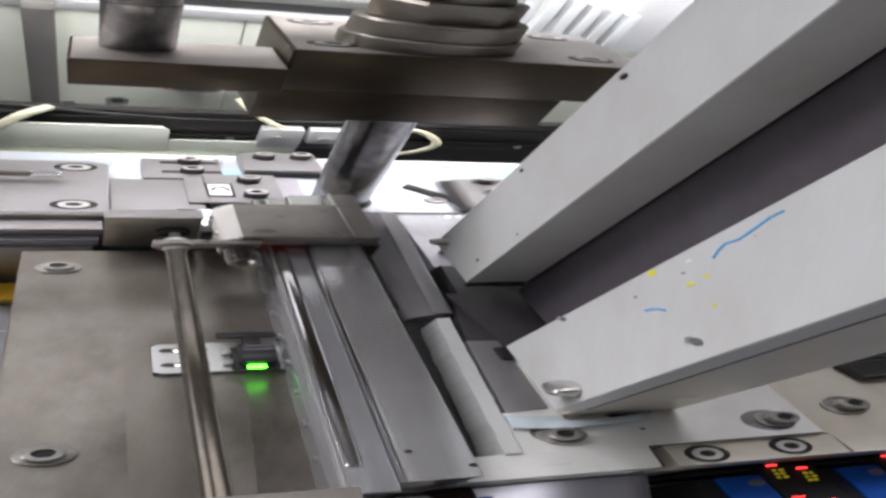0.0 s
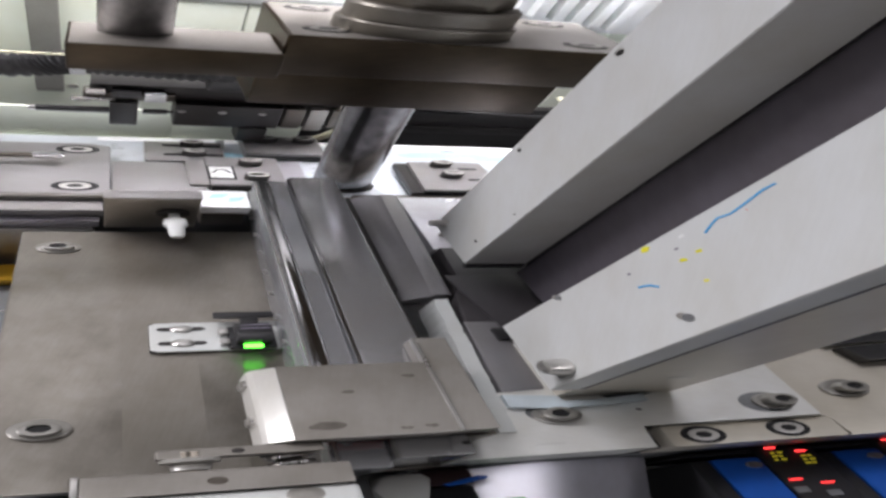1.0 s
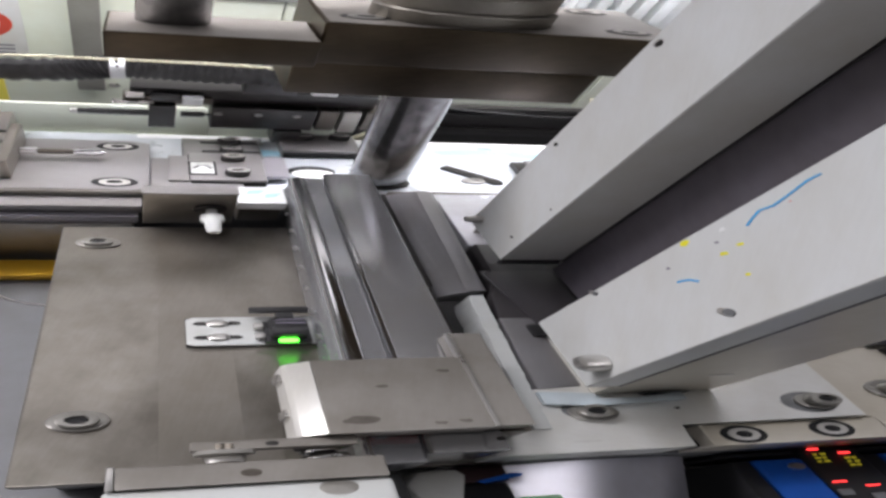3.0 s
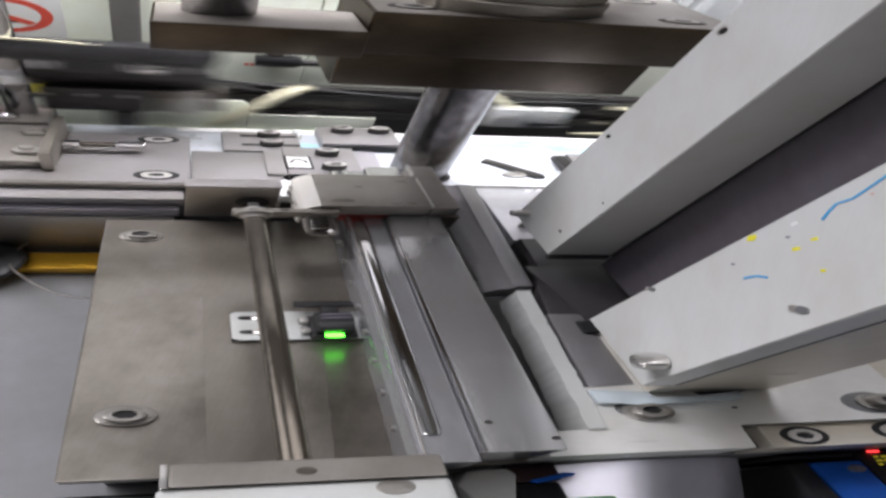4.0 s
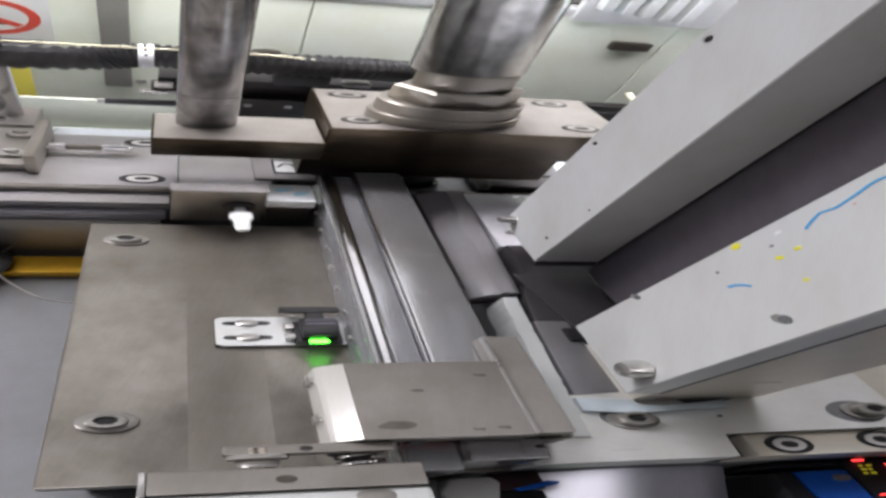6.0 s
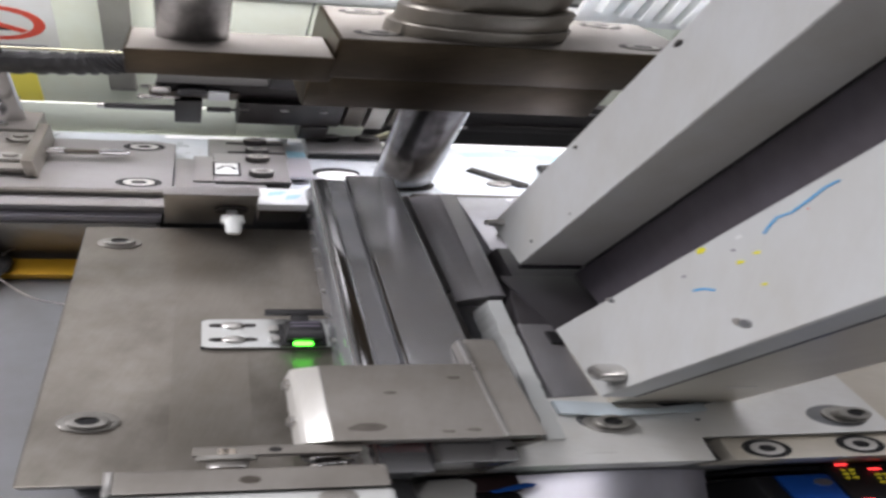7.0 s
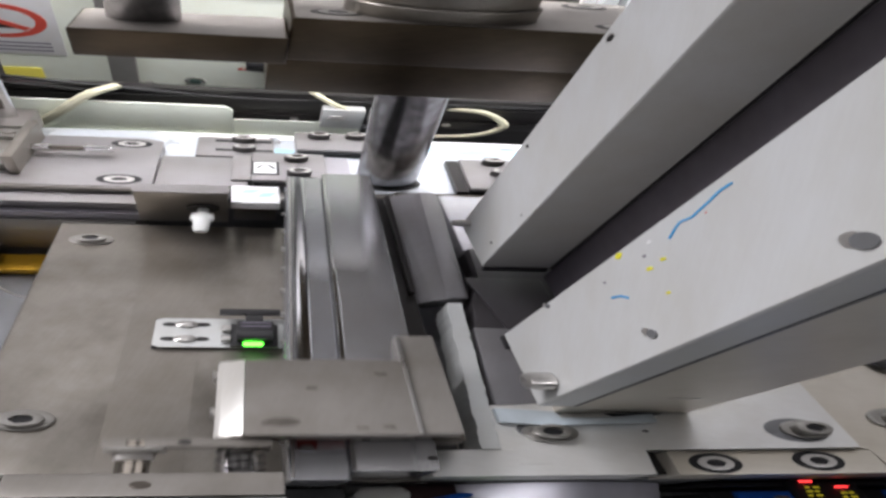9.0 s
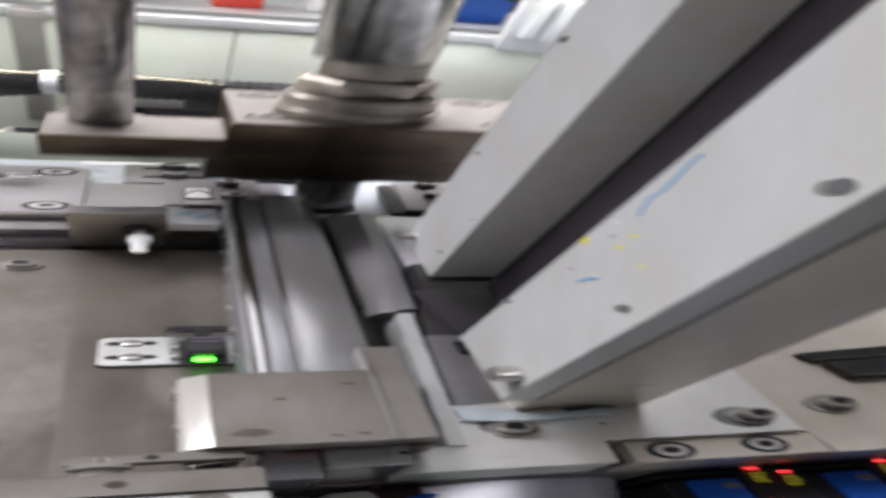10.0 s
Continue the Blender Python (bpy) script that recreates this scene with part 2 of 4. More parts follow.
def thing(name, origin, label, category, group="", kind=""):
    ob = new(name)
    ob.empty_display_size = 0.01
    ob.location = at(*origin)
    ob["mm"] = origin
    return tagged(ob, label, category, group, kind)


def solid(name, bm, mat, origin, label, category, group="", kind=""):
    """A thing of one mesh."""
    ob = new(name, mesh_of(name, bm, mat, origin))
    ob.location = at(*origin)
    ob["mm"] = origin
    return tagged(ob, label, category, group, kind)


def part(name, bm, mat, parent, label=""):
    ob = new(name, mesh_of(name, bm, mat, tuple(parent["mm"])))
    ob.parent = parent
    ob["mm"] = tuple(parent["mm"])
    return tagged(ob, label)


def boxed(name, mat, parent, *dims, bevel=0.4, turn=0.0, about=(0, 0), label=""):
    bm = bmesh.new()
    box(bm, *dims, bevel=bevel, turn=turn, about=about)
    return part(name, bm, mat, parent, label)


def turned(name, mat, parent, c, rings, axis="z", seg=28, label=""):
    bm = bmesh.new()
    lathe(bm, c, rings, axis, seg)
    return part(name, bm, mat, parent, label)


def cap_screw(x, y, z, r=3.6, h=3.4, washer=0.0, label="socket head cap screw of bright steel", group=""):
    t = thing("cap_screw", (x, y, z), label, "screw", group)
    base = 0.0
    if washer:
        turned("washer", WASHER, t, (x, y, z), [(washer, 0), (washer, 0.9), (washer - 0.3, 1.2), (r, 1.25)], label="flat steel washer")
        base = 1.2
    b = base + h
    head = turned("head", WASHER, t, (x, y, z), [(r, base), (r, b - 0.5), (r - 0.4, b), (r * 0.58, b + 0.02), (r * 0.55, b - 1.2), (0.05, b - 1.4)])
    # the socket's shade is a black fill
    bm = bmesh.new()
    lathe(bm, (x, y, z), [(r * 0.55, b - 1.0), (r * 0.5, b - 0.85), (0.05, b - 0.9)], seg=6)
    part("socket_shade", bm, NEARBLACK, head, "black fill for the hexagon socket's shade")
    return t


def sunk_screw(x, y, z, r=5.2, label="socket screw sunk in a counterbored hole", group=""):
    t = thing("sunk_screw", (x, y, z), label, "screw", group)
    # no hole is cut: a flat black disc gives its shade
    turned("counterbore", NEARBLACK, t, (x, y, z), [(r, 0.02), (r, 0.10), (r - 0.2, 0.16), (0.1, 0.16)], label="flat black disc for the sunk hole's shade")
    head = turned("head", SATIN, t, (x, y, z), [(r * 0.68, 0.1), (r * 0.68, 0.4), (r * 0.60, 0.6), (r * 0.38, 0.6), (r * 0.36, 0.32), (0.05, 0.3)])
    turned("socket_shade", NEARBLACK, head, (x, y, z), [(r * 0.40, 0.3), (r * 0.38, 0.45), (0.05, 0.45)], seg=6)
    return t

# ---- made-up room round the machine, its paints set for reflections and bounce light ----
def room_panel(name, dims, paint=ROOM):
    bm = bmesh.new()
    bmesh.ops.create_cube(bm, size=1)
    for v in bm.verts:
        v.co = Vector([dims[2 * k] + (v.co[k] + 0.5) * (dims[2 * k + 1] - dims[2 * k]) for k in range(3)])
    me = bpy.data.meshes.new(name)
    bm.to_mesh(me)
    bm.free()
    me.materials.append(paint)
    return tagged(new(name, me), kind="structure")


room_panel("floor", (-1.7, 1.7, -1.6, 1.7, -0.55, -0.45), ROOMDARK)
room_panel("ceiling", (-1.7, 1.7, -1.6, 1.7, 1.5, 1.6), ROOMLIGHT)
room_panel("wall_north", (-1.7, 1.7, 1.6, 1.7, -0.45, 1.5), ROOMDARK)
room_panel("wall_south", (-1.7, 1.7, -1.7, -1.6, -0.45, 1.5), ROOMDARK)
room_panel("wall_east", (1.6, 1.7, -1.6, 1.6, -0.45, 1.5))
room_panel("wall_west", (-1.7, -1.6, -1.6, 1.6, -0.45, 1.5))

bm = bmesh.new()
box(bm, -300, 300, -300, 400, -632, -110.2, 4.0)
solid("machine_cabinet", bm, CREAM, (0, 0, -632), "cream sheet metal cabinet under the machine bed", "cabinet")
t = thing("machine_bed", (0, 0, -62), "grey painted machine bed under the plates", "machine bed")
for y0, y1 in ((-330, -112), (-111, 109), (110, 420)):
    boxed("bed_plate", GREY, t, -330, 330, y0, y1, -110, -62, bevel=1.0)


# ---- plates ----
t = thing("base_plate", (-66, -22, 0), "brownish ground steel base plate with slightly darker patches", "plate")
boxed("plate_body", PLATE, t, -108.6, -24, -110, 66, -9, 0, bevel=0.7)
# two bands slightly darker than the plate
boxed("darker_patch", BROWNISH, t, -85.5, -71, -107, 60, 0.0, 0.03, bevel=0, label="slightly darker patch")
boxed("darker_patch", BROWNISH, t, -61.5, -56.2, -107, 64, 0.0, 0.03, bevel=0, label="slightly darker patch")
bm = bmesh.new()
stain = [(-65.0 + 0.045 * (y + 107) + 0.5 * noise.noise((y * 0.15, 1, 4)), y) for y in range(-107, -40, 3)]
prism(bm, stain + [(-54.2, -41), (-54.2, -107)], "z", 0.01, 0.05)
part("oil_stain", bm, STAIN, t, "dark oil stain beside the rail")
bm = bmesh.new()
box(bm, -104, -28, -105, 60, -62, -9, 0.5)
solid("plate_riser", bm, GREY, (-66, -22, -62), "dark riser block carrying the base plate", "riser")
for x, y in ((-99.6, 48.4), (-99.0, -80.8)):
    cap_screw(x, y, 0, 3.7, 2.2, 5.3, "socket screw with a wide washer on the base plate", "base plate screws")


# ---- sensor on its bracket ----
def sensor_bracket():
    t = thing("sensor_bracket", (-65, -29, 0), "pale aluminium sensor bracket with two slots on the base plate", "bracket")
    # thin black sheet that paints the shade round the bracket's edge
    bm = bmesh.new()
    box(bm, -80.1, -50.5, -39.3, -18.8, 0.05, 0.45, 0.1)
    part("bracket_shade", bm, BLACK, t, "thin black sheet for the shade round the bracket")
    bm = bmesh.new()
    prism(bm, [(-78.6, -39), (-51, -39), (-51, -19), (-78.6, -19), (-80, -20.4), (-80, -37.6)], "z", 0.45, 1.8, 0.25)
    part("bracket_plate", bm, ALUWHITE, t)
    for y in (-23.6, -33.6):
        bm = bmesh.new()
        pts = [(-70.0 + 1.35 * math.cos(radians(d)), y + 1.35 * math.sin(radians(d))) for d in range(-90, 91, 20)]
        pts += [(-77.2 + 1.35 * math.cos(radians(d)), y + 1.35 * math.sin(radians(d))) for d in range(90, 271, 20)]
        # flat black strip in place of the slot's shade
        prism(bm, pts, "z", 1.75, 1.86)
        part("slot", bm, BLACKOX, t, "flat black strip for the slot's shade")
        turned("screw", BRIGHT, t, (-73.6, y, 1.85), [(2.4, 0), (2.4, 0.7), (1.8, 1.3), (1.0, 1.8), (0.05, 1.5)], label="pan head screw")


def slot_sensor():
    t = thing("slot_sensor", (-60, -28, 1.8), "black slotted photo sensor with a lit green indicator", "sensor")
    boxed("foot", BLACK, t, -64.5, -55.0, -39, -24, 1.8, 4.5, bevel=0.4)
    bm = bmesh.new()
    prism(bm, [(-36.5, 4.4), (-24, 4.4), (-24, 9.0), (-27, 11.5), (-32, 11.2), (-36.5, 8)], "x", -63.4, -56.0, 0.5)
    housing = part("housing", bm, BLACK, t)
    boxed("fork", BLACK, t, -67.0, -54.4, -18.6, -14.6, 5.0, 7.6, bevel=0.4, label="black sensing fork")
    boxed("stem", BLACK, t, -61.6, -58.0, -24.5, -18.4, 4.0, 7.4)
    boxed("terminal", BRIGHT, t, -66.4, -64.4, -29, -25.5, 1.9, 5.5, bevel=0.3)
    boxed("terminal", BRIGHT, t, -66.4, -64.4, -36, -32.5, 1.9, 5.5, bevel=0.3)
    for y in (-27, -29.4):
        boxed("marking", GREYINK, housing, -62.6, -56.6, y, y + 0.6, 11.3, 11.55, bevel=0.0, label="pale printed line")
    boxed("indicator", LED, housing, -62.0, -58.0, -39.8, -37.0, 5.0, 6.3, bevel=0.7, label="glowing green indicator light")


sensor_bracket()
slot_sensor()

# ---- the slide: rail, bar, carriage ----
TURN, PIVOT = -0.9, (-44, 0)


def linear_rail():
    t = thing("linear_rail", (-50, 0, 0), "polished steel linear guide rail with side screws", "rail")
    bm = bmesh.new()
    prism(bm, [(-53.4, 0.1), (-44.6, 0.1), (-44.0, 13), (-44.4, 17), (-44.4, 20), (-44.0, 23), (-44.6, 25), (-52.8, 25), (-53.6, 23), (-52.4, 20), (-52.4, 16), (-53.4, 13)], "y", -112, 101, 0.3)
    bmesh.ops.rotate(bm, verts=bm.verts, cent=(*PIVOT, 0), matrix=Matrix.Rotation(radians(TURN), 3, "Z"))
    part("rail_body", bm, POLISHED, t)
    bm = bmesh.new()
    lathe(bm, (-50.6, 0, 24.6), [(1.5, -100), (1.75, -99), (1.75, 100)], "y", 20)
    bmesh.ops.rotate(bm, verts=bm.verts, cent=(*PIVOT, 0), matrix=Matrix.Rotation(radians(TURN), 3, "Z"))
    part("rail_rib", bm, CHROME, t, "bright round rib")
    # narrow bright strip added as the highlight on the rail's edge
    bm = bmesh.new()
    box(bm, -53.0, -52.5, -111, 100, 24.6, 25.5, 0.2, TURN, PIVOT)
    part("edge_highlight", bm, BRIGHT, t, "bright strip for the rail's edge highlight")
    for k in range(11):
        y = 92 - 18.5 * k
        x = -53.5 + 0.0157 * y
        turned("side_screw", BRIGHT, t, (x, y, 8.5), [(1.5, -0.6), (1.3, 0.2), (0.3, 0.3)], "x", 12)


linear_rail()


def guide_bar():
    t = thing("guide_bar", (-38, 0, 0), "flat ground steel bar along the guide rail", "bar")
    bm = bmesh.new()
    box(bm, -43.6, -31.2, -109, 104, 0.1, 28, 0.6, TURN, PIVOT)
    part("bar_body", bm, BAR, t)
    bm = bmesh.new()
    box(bm, -44.3, -43.5, -109, 103, 24.5, 27.6, 0.2, TURN, PIVOT)
    part("bar_edge", bm, CHROME, t, "bright chamfered edge of the bar")
    # holes are flat dark discs that give their shade
    for x, y in ((-43.2, -96), (-33.8, -104)):
        turned("pin_hole", BLACKOX, t, (x, y, 28.0), [(0.8, 0), (0.75, 0.08), (0.1, 0.08)], seg=14)


guide_bar()

# black floor colour stands for the deep shade between bar and wall
bm = bmesh.new()
box(bm, -31.0, -23.8, -104, 101, 0.1, 5, 0.3, TURN, PIVOT)
solid("channel_floor", bm, BLACKOX, (-27, 0, 0), "channel between bar and guide wall, blackened as deep shade", "channel")


def guide_wall():
    t = thing("guide_wall", (-20, 0, 0), "worn steel guide wall beside the parts channel", "guide")
    # this wall is black for the shade in the gap beside it
    boxed("rear_wall", BLACKOX, t, -25.4, -24.2, 0, 101, 0.1, 9.0, bevel=1.0, turn=TURN, about=PIVOT, label="wall blackened for the shaded gap")
    bm = bmesh.new()
    ys = [-98.4 + 1.5 * k for k in range(58)]
    left = [(-20.2 + 0.5 * noise.noise((y * 0.12, 3, 1)) + 0.3 * noise.noise((y * 0.5, 8, 1)) + 0.043 * (y + 20), y) for y in ys]
    right = [(-16.9 + 0.45 * noise.noise((y * 0.33, 5, 2)) + 0.043 * (y + 20), y) for y in reversed(ys)]
    prism(bm, left + right, "z", 0.1, 16.2, 0.0)
    part("worn_wall", bm, ALUWHITE, t, "pale wall with a chipped edge")
    bm = bmesh.new()
    prism(bm, [(-24.0, 0.1), (-9.6, 0.1), (-9.6, 13.2), (-11, 14.4), (-14, 14.6), (-18, 13.0), (-21.5, 10.2), (-24.0, 6.0)], "y", -8, 99, 0.9)
    for v in bm.verts:
        if v.co.y < 20 and v.co.x > -16:
            v.co.x -= 4.0
    part("rear_cover", bm, COVER, t, "smooth grey cover block")


guide_wall()


def slide_carriage():
    """At its front stop; the motions carry it back along the rail."""
    t = thing("slide_carriage", (-48, -80, 25), "ground steel slide carriage with a chamfered edge painted lamp-lit and a piston rod", "carriage")
    boxed("top_block", GROUND, t, -62.2, -36.6, -99.8, -64.6, 29, 38, bevel=0.4)
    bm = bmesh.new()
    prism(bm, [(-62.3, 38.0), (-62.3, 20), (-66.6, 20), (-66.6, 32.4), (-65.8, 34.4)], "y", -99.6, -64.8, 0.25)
    part("chamfered_jaw", bm, JAW, t, "chamfered jaw with the lamp's glint in its pale colour")
    boxed("side_strip", GROUND, t, -36.2, -29.6, -99.2, -50, 28.6, 36.2, bevel=0.4, label="lower steel strip")
    boxed("strip_seam", BRIGHT, t, -36.7, -36.1, -99.4, -51, 35.5, 38.3, bevel=0.1)
    boxed("strip_foot", DARKSTEEL, t, -33.5, -28.2, -100.4, -96, 16.2, 28.4, bevel=0.5, label="brown strip foot")
    boxed("runner", BLACKOX, t, -58, -44.9, -96, -66, 26.4, 29, bevel=0.4, label="dark runner block on the rail")
    boxed("felt_wiper", FELT, t, -58, -45.5, -98.6, -96.2, 21, 28.6, bevel=0.3, label="dull red wiper")
    for y, z in ((-70, 29), (-70, 24), (-88, 29), (-88, 24)):
        turned("jaw_screw", BRIGHT, t, (-66.0, y, z), [(1.9, -1.4), (1.9, -0.3), (1.4, 0), (0.2, 0)], "x", 14)
    for x, y, r in ((-40.5, -72, 1.1), (-52, -79, 1.0), (-56.8, -94.5, 2.3), (-45, -97, 0.9), (-41, -96.6, 1.0)):
        b = bmesh.new()
        prism(b, [(x + 1.5 * r * math.cos(a) * (0.75 + 0.6 * noise.noise((x, a, 5))), y + r * math.sin(a) * (0.75 + 0.6 * noise.noise((y, a, 7)))) for a in [k * 0.52 for k in range(12)]], "z", 37.98, 38.04)
        part("scuff", b, SMEAR, t, "dark oil smear")
    # bracket to the piston rod
    boxed("rod_bracket", GROUND, t, -82, -58, -103.6, -100.0, 29.5, 35, bevel=0.4)
    boxed("bracket_foot", BLACKOX, t, -66, -58, -103.2, -99.9, 20, 29.4, bevel=0.4)
    turned("bracket_hole", BLACKOX, t, (-70.5, -101.8, 35), [(1.0, 0), (0.9, 0.06), (0.1, 0.06)], seg=14)
    bm = bmesh.new()
    pipe(bm, [(-62.6 + 3.0 * math.cos(k * 1.05), -103.7 - 0.48 * k, 29.0 + 3.0 * math.sin(k * 1.05)) for k in range(32)], 0.85, 8)
    part("return_spring", bm, CHROME, t, "bright coil spring")
    turned("spring_stud", BLACKOX, t, (-62.6, -103.7, 29.0), [(1.9, 0), (1.9, -13), (1.4, -14)], "y", 14)
    nut = turned("rod_nut", WASHER, t, (-77.3, -103.7, 33), [(4.4, 0), (4.4, -1.6), (3.0, -2.0), (3.0, -3.6)], "y", 20, "pale flanged rod nut")
    turned("nut_collar", BRIGHT, nut, (-77.3, -107.3, 33), [(2.9, 0), (2.7, -1.0)], "y", 18)
    bm = bmesh.new()
    lathe(bm, (-77.3, -101, 33), [(2.4, -158), (2.4, 0)], "y", 24)
    part("piston_rod", bm, RODDARK, t, "oily brown piston rod")
    return t


carriage = slide_carriage()


def air_cylinder():
    t = thing("air_cylinder", (-75, -120, 0), "pale air cylinder with a steel end cap", "cylinder")
    boxed("end_cap", GROUND, t, -91.5, -56.5, -118.6, -111, 20, 45.5, bevel=0.5)
    boxed("cap_edge", BRIGHT, t, -92.6, -91.6, -118.8, -110.8, 20, 45.6, bevel=0.2)
    boxed("body", ALUWHITE, t, -93, -56, -190, -118.9, 16, 44, bevel=1.2)
    boxed("mounting_foot", GREY, t, -90, -60, -185, -112, -9, 16, bevel=0.5)
    turned("cap_hole", DARKSTEEL, t, (-74.5, -115, 45.5), [(1.4, 0), (1.3, 0.08), (0.1, 0.08)], seg=16)
    turned("port", WASHER, t, (-63.5, -121.6, 44), [(2.6, 0), (2.5, 0.1), (0.1, 0.1)], seg=18)


air_cylinder()


# ---- feed plates at the front of the magazine ----
def feed_plate():
    t = thing("feed_plate", (10, -80, 15), "pale aluminium feed plate with a worn edge", "plate")
    bm = bmesh.new()
    prism(bm, [(-32.4, -110), (4.2, -110), (4.2, -98.8), (43.5, -98.8), (43.5, -50), (30, -44), (-8.8, -44), (-8.8, -76), (-21.6, -77.4), (-22.6, -98.8), (-32.4, -98.8)], "z", -3, 15, 0.4)
    part("plate_body", bm, FEED, t)
    turned("pin_hole", BLACKOX, t, (6.5, -90.2, 15), [(0.6, 0), (0.55, 0.06), (0.1, 0.06)], seg=12)
    boxed("scratch", BRIGHT, t, -18, -12.5, -105.2, -104.9, 14.98, 15.04, bevel=0, label="bright scratch")
    # flat grey discs paint the shade of two round recesses
    turned("adjuster_recess", GREY, t, (34.3, -90, 14.88), [(6.0, 0), (5.9, 0.14), (0.1, 0.14)], label="flat grey disc for the recess's shade")
    turned("adjuster_recess", GREY, t, (-11.2, -89.4, 14.9), [(5.0, 0), (4.9, 0.12), (0.1, 0.12)], label="flat grey disc for the recess's shade")


feed_plate()
# the shade behind the feed plate is in this block's dark colour
bm = bmesh.new()
prism(bm, [(-13.4, -9), (-15.4, -29.6), (-8.4, -30.6), (-8.4, -43.6), (24, -43.6), (24, 35.6), (-9.2, 35.6), (-9.2, 10)], "z", 0.1, 14.6, 0.5)
solid("base_block", bm, VIOLET, (3, 25, 0), "violet-grey steel base block behind the feed plate, darkened as shade", "block")
# split off the feed plate; its greyer tone carries the magazine's shade
bm = bmesh.new()
prism(bm, [(-16.0, -30.2), (-8.9, -31.0), (-9.0, -75.8), (-18.0, -77.0)], "z", 0.1, 15.6, 0.3)
solid("cover_plate", bm, COVER, (-14, -50, 0), "steel cover plate beside the magazine foot, grey with the magazine's shade", "plate")
cap_screw(-10.6, -90.8, 15.1, 3.4, 2.6, 4.8, group="feed plate screws")
cap_screw(35.8, -89.8, 15.1, 3.2, 4.0, 4.6, group="feed plate screws")


def clamp_strip():
    t = thing("clamp_strip", (25, -104, 8), "yellowish steel clamp strip along the feed plate", "strip")
    boxed("strip_body", BEIGE, t, 9.0, 46.4, -109.9, -99.2, -8, 12, bevel=0.4)
    boxed("strip_notch", BLACKOX, t, 4.4, 8.8, -109.0, -99.0, -8, 6, bevel=0.2, label="dark notch")


clamp_strip()
sunk_screw(16.2, -104.9, 12, 4.6, group="clamp strip screws")
sunk_screw(34.8, -104.2, 12, 4.6, group="clamp strip screws")

bm = bmesh.new()
prism(bm, [(46.6, -110), (130, -110), (130, -5), (36, -5), (36, -43.6), (43.7, -48), (43.7, -98.6), (46.6, -98.6)], "z", -6, 12, 0.5)
solid("side_plate", bm, BEIGE, (70, -85, 12), "bare steel side plate beside the feed plate", "plate")
cap_screw(57.0, -83.8, 12.1, 3.4, 4.2, 5.6, label="socket screw with washer on the side plate", group="side plate screws")
t = thing("cable_channel", (90, -55, 12), "black cable channel on the side plate", "channel")
bm = bmesh.new()
prism(bm, [(62.5, -50), (130, -39), (130, -47), (64.5, -56)], "z", 12.05, 16, 0.6)
part("channel_strip", bm, BLACK, t)
bm = bmesh.new()
prism(bm, [(66, -58), (130, -51), (130, -63), (68, -68)], "z", 12.05, 18, 0.6)
part("channel_strip", bm, BLACK, t)
bm = bmesh.new()
box(bm, -23, 120, -109.8, -30, -62, -6.1, 0.5)
solid("plate_stand", bm, GREY, (45, -80, -62), "dark stand under the feed plate", "stand")


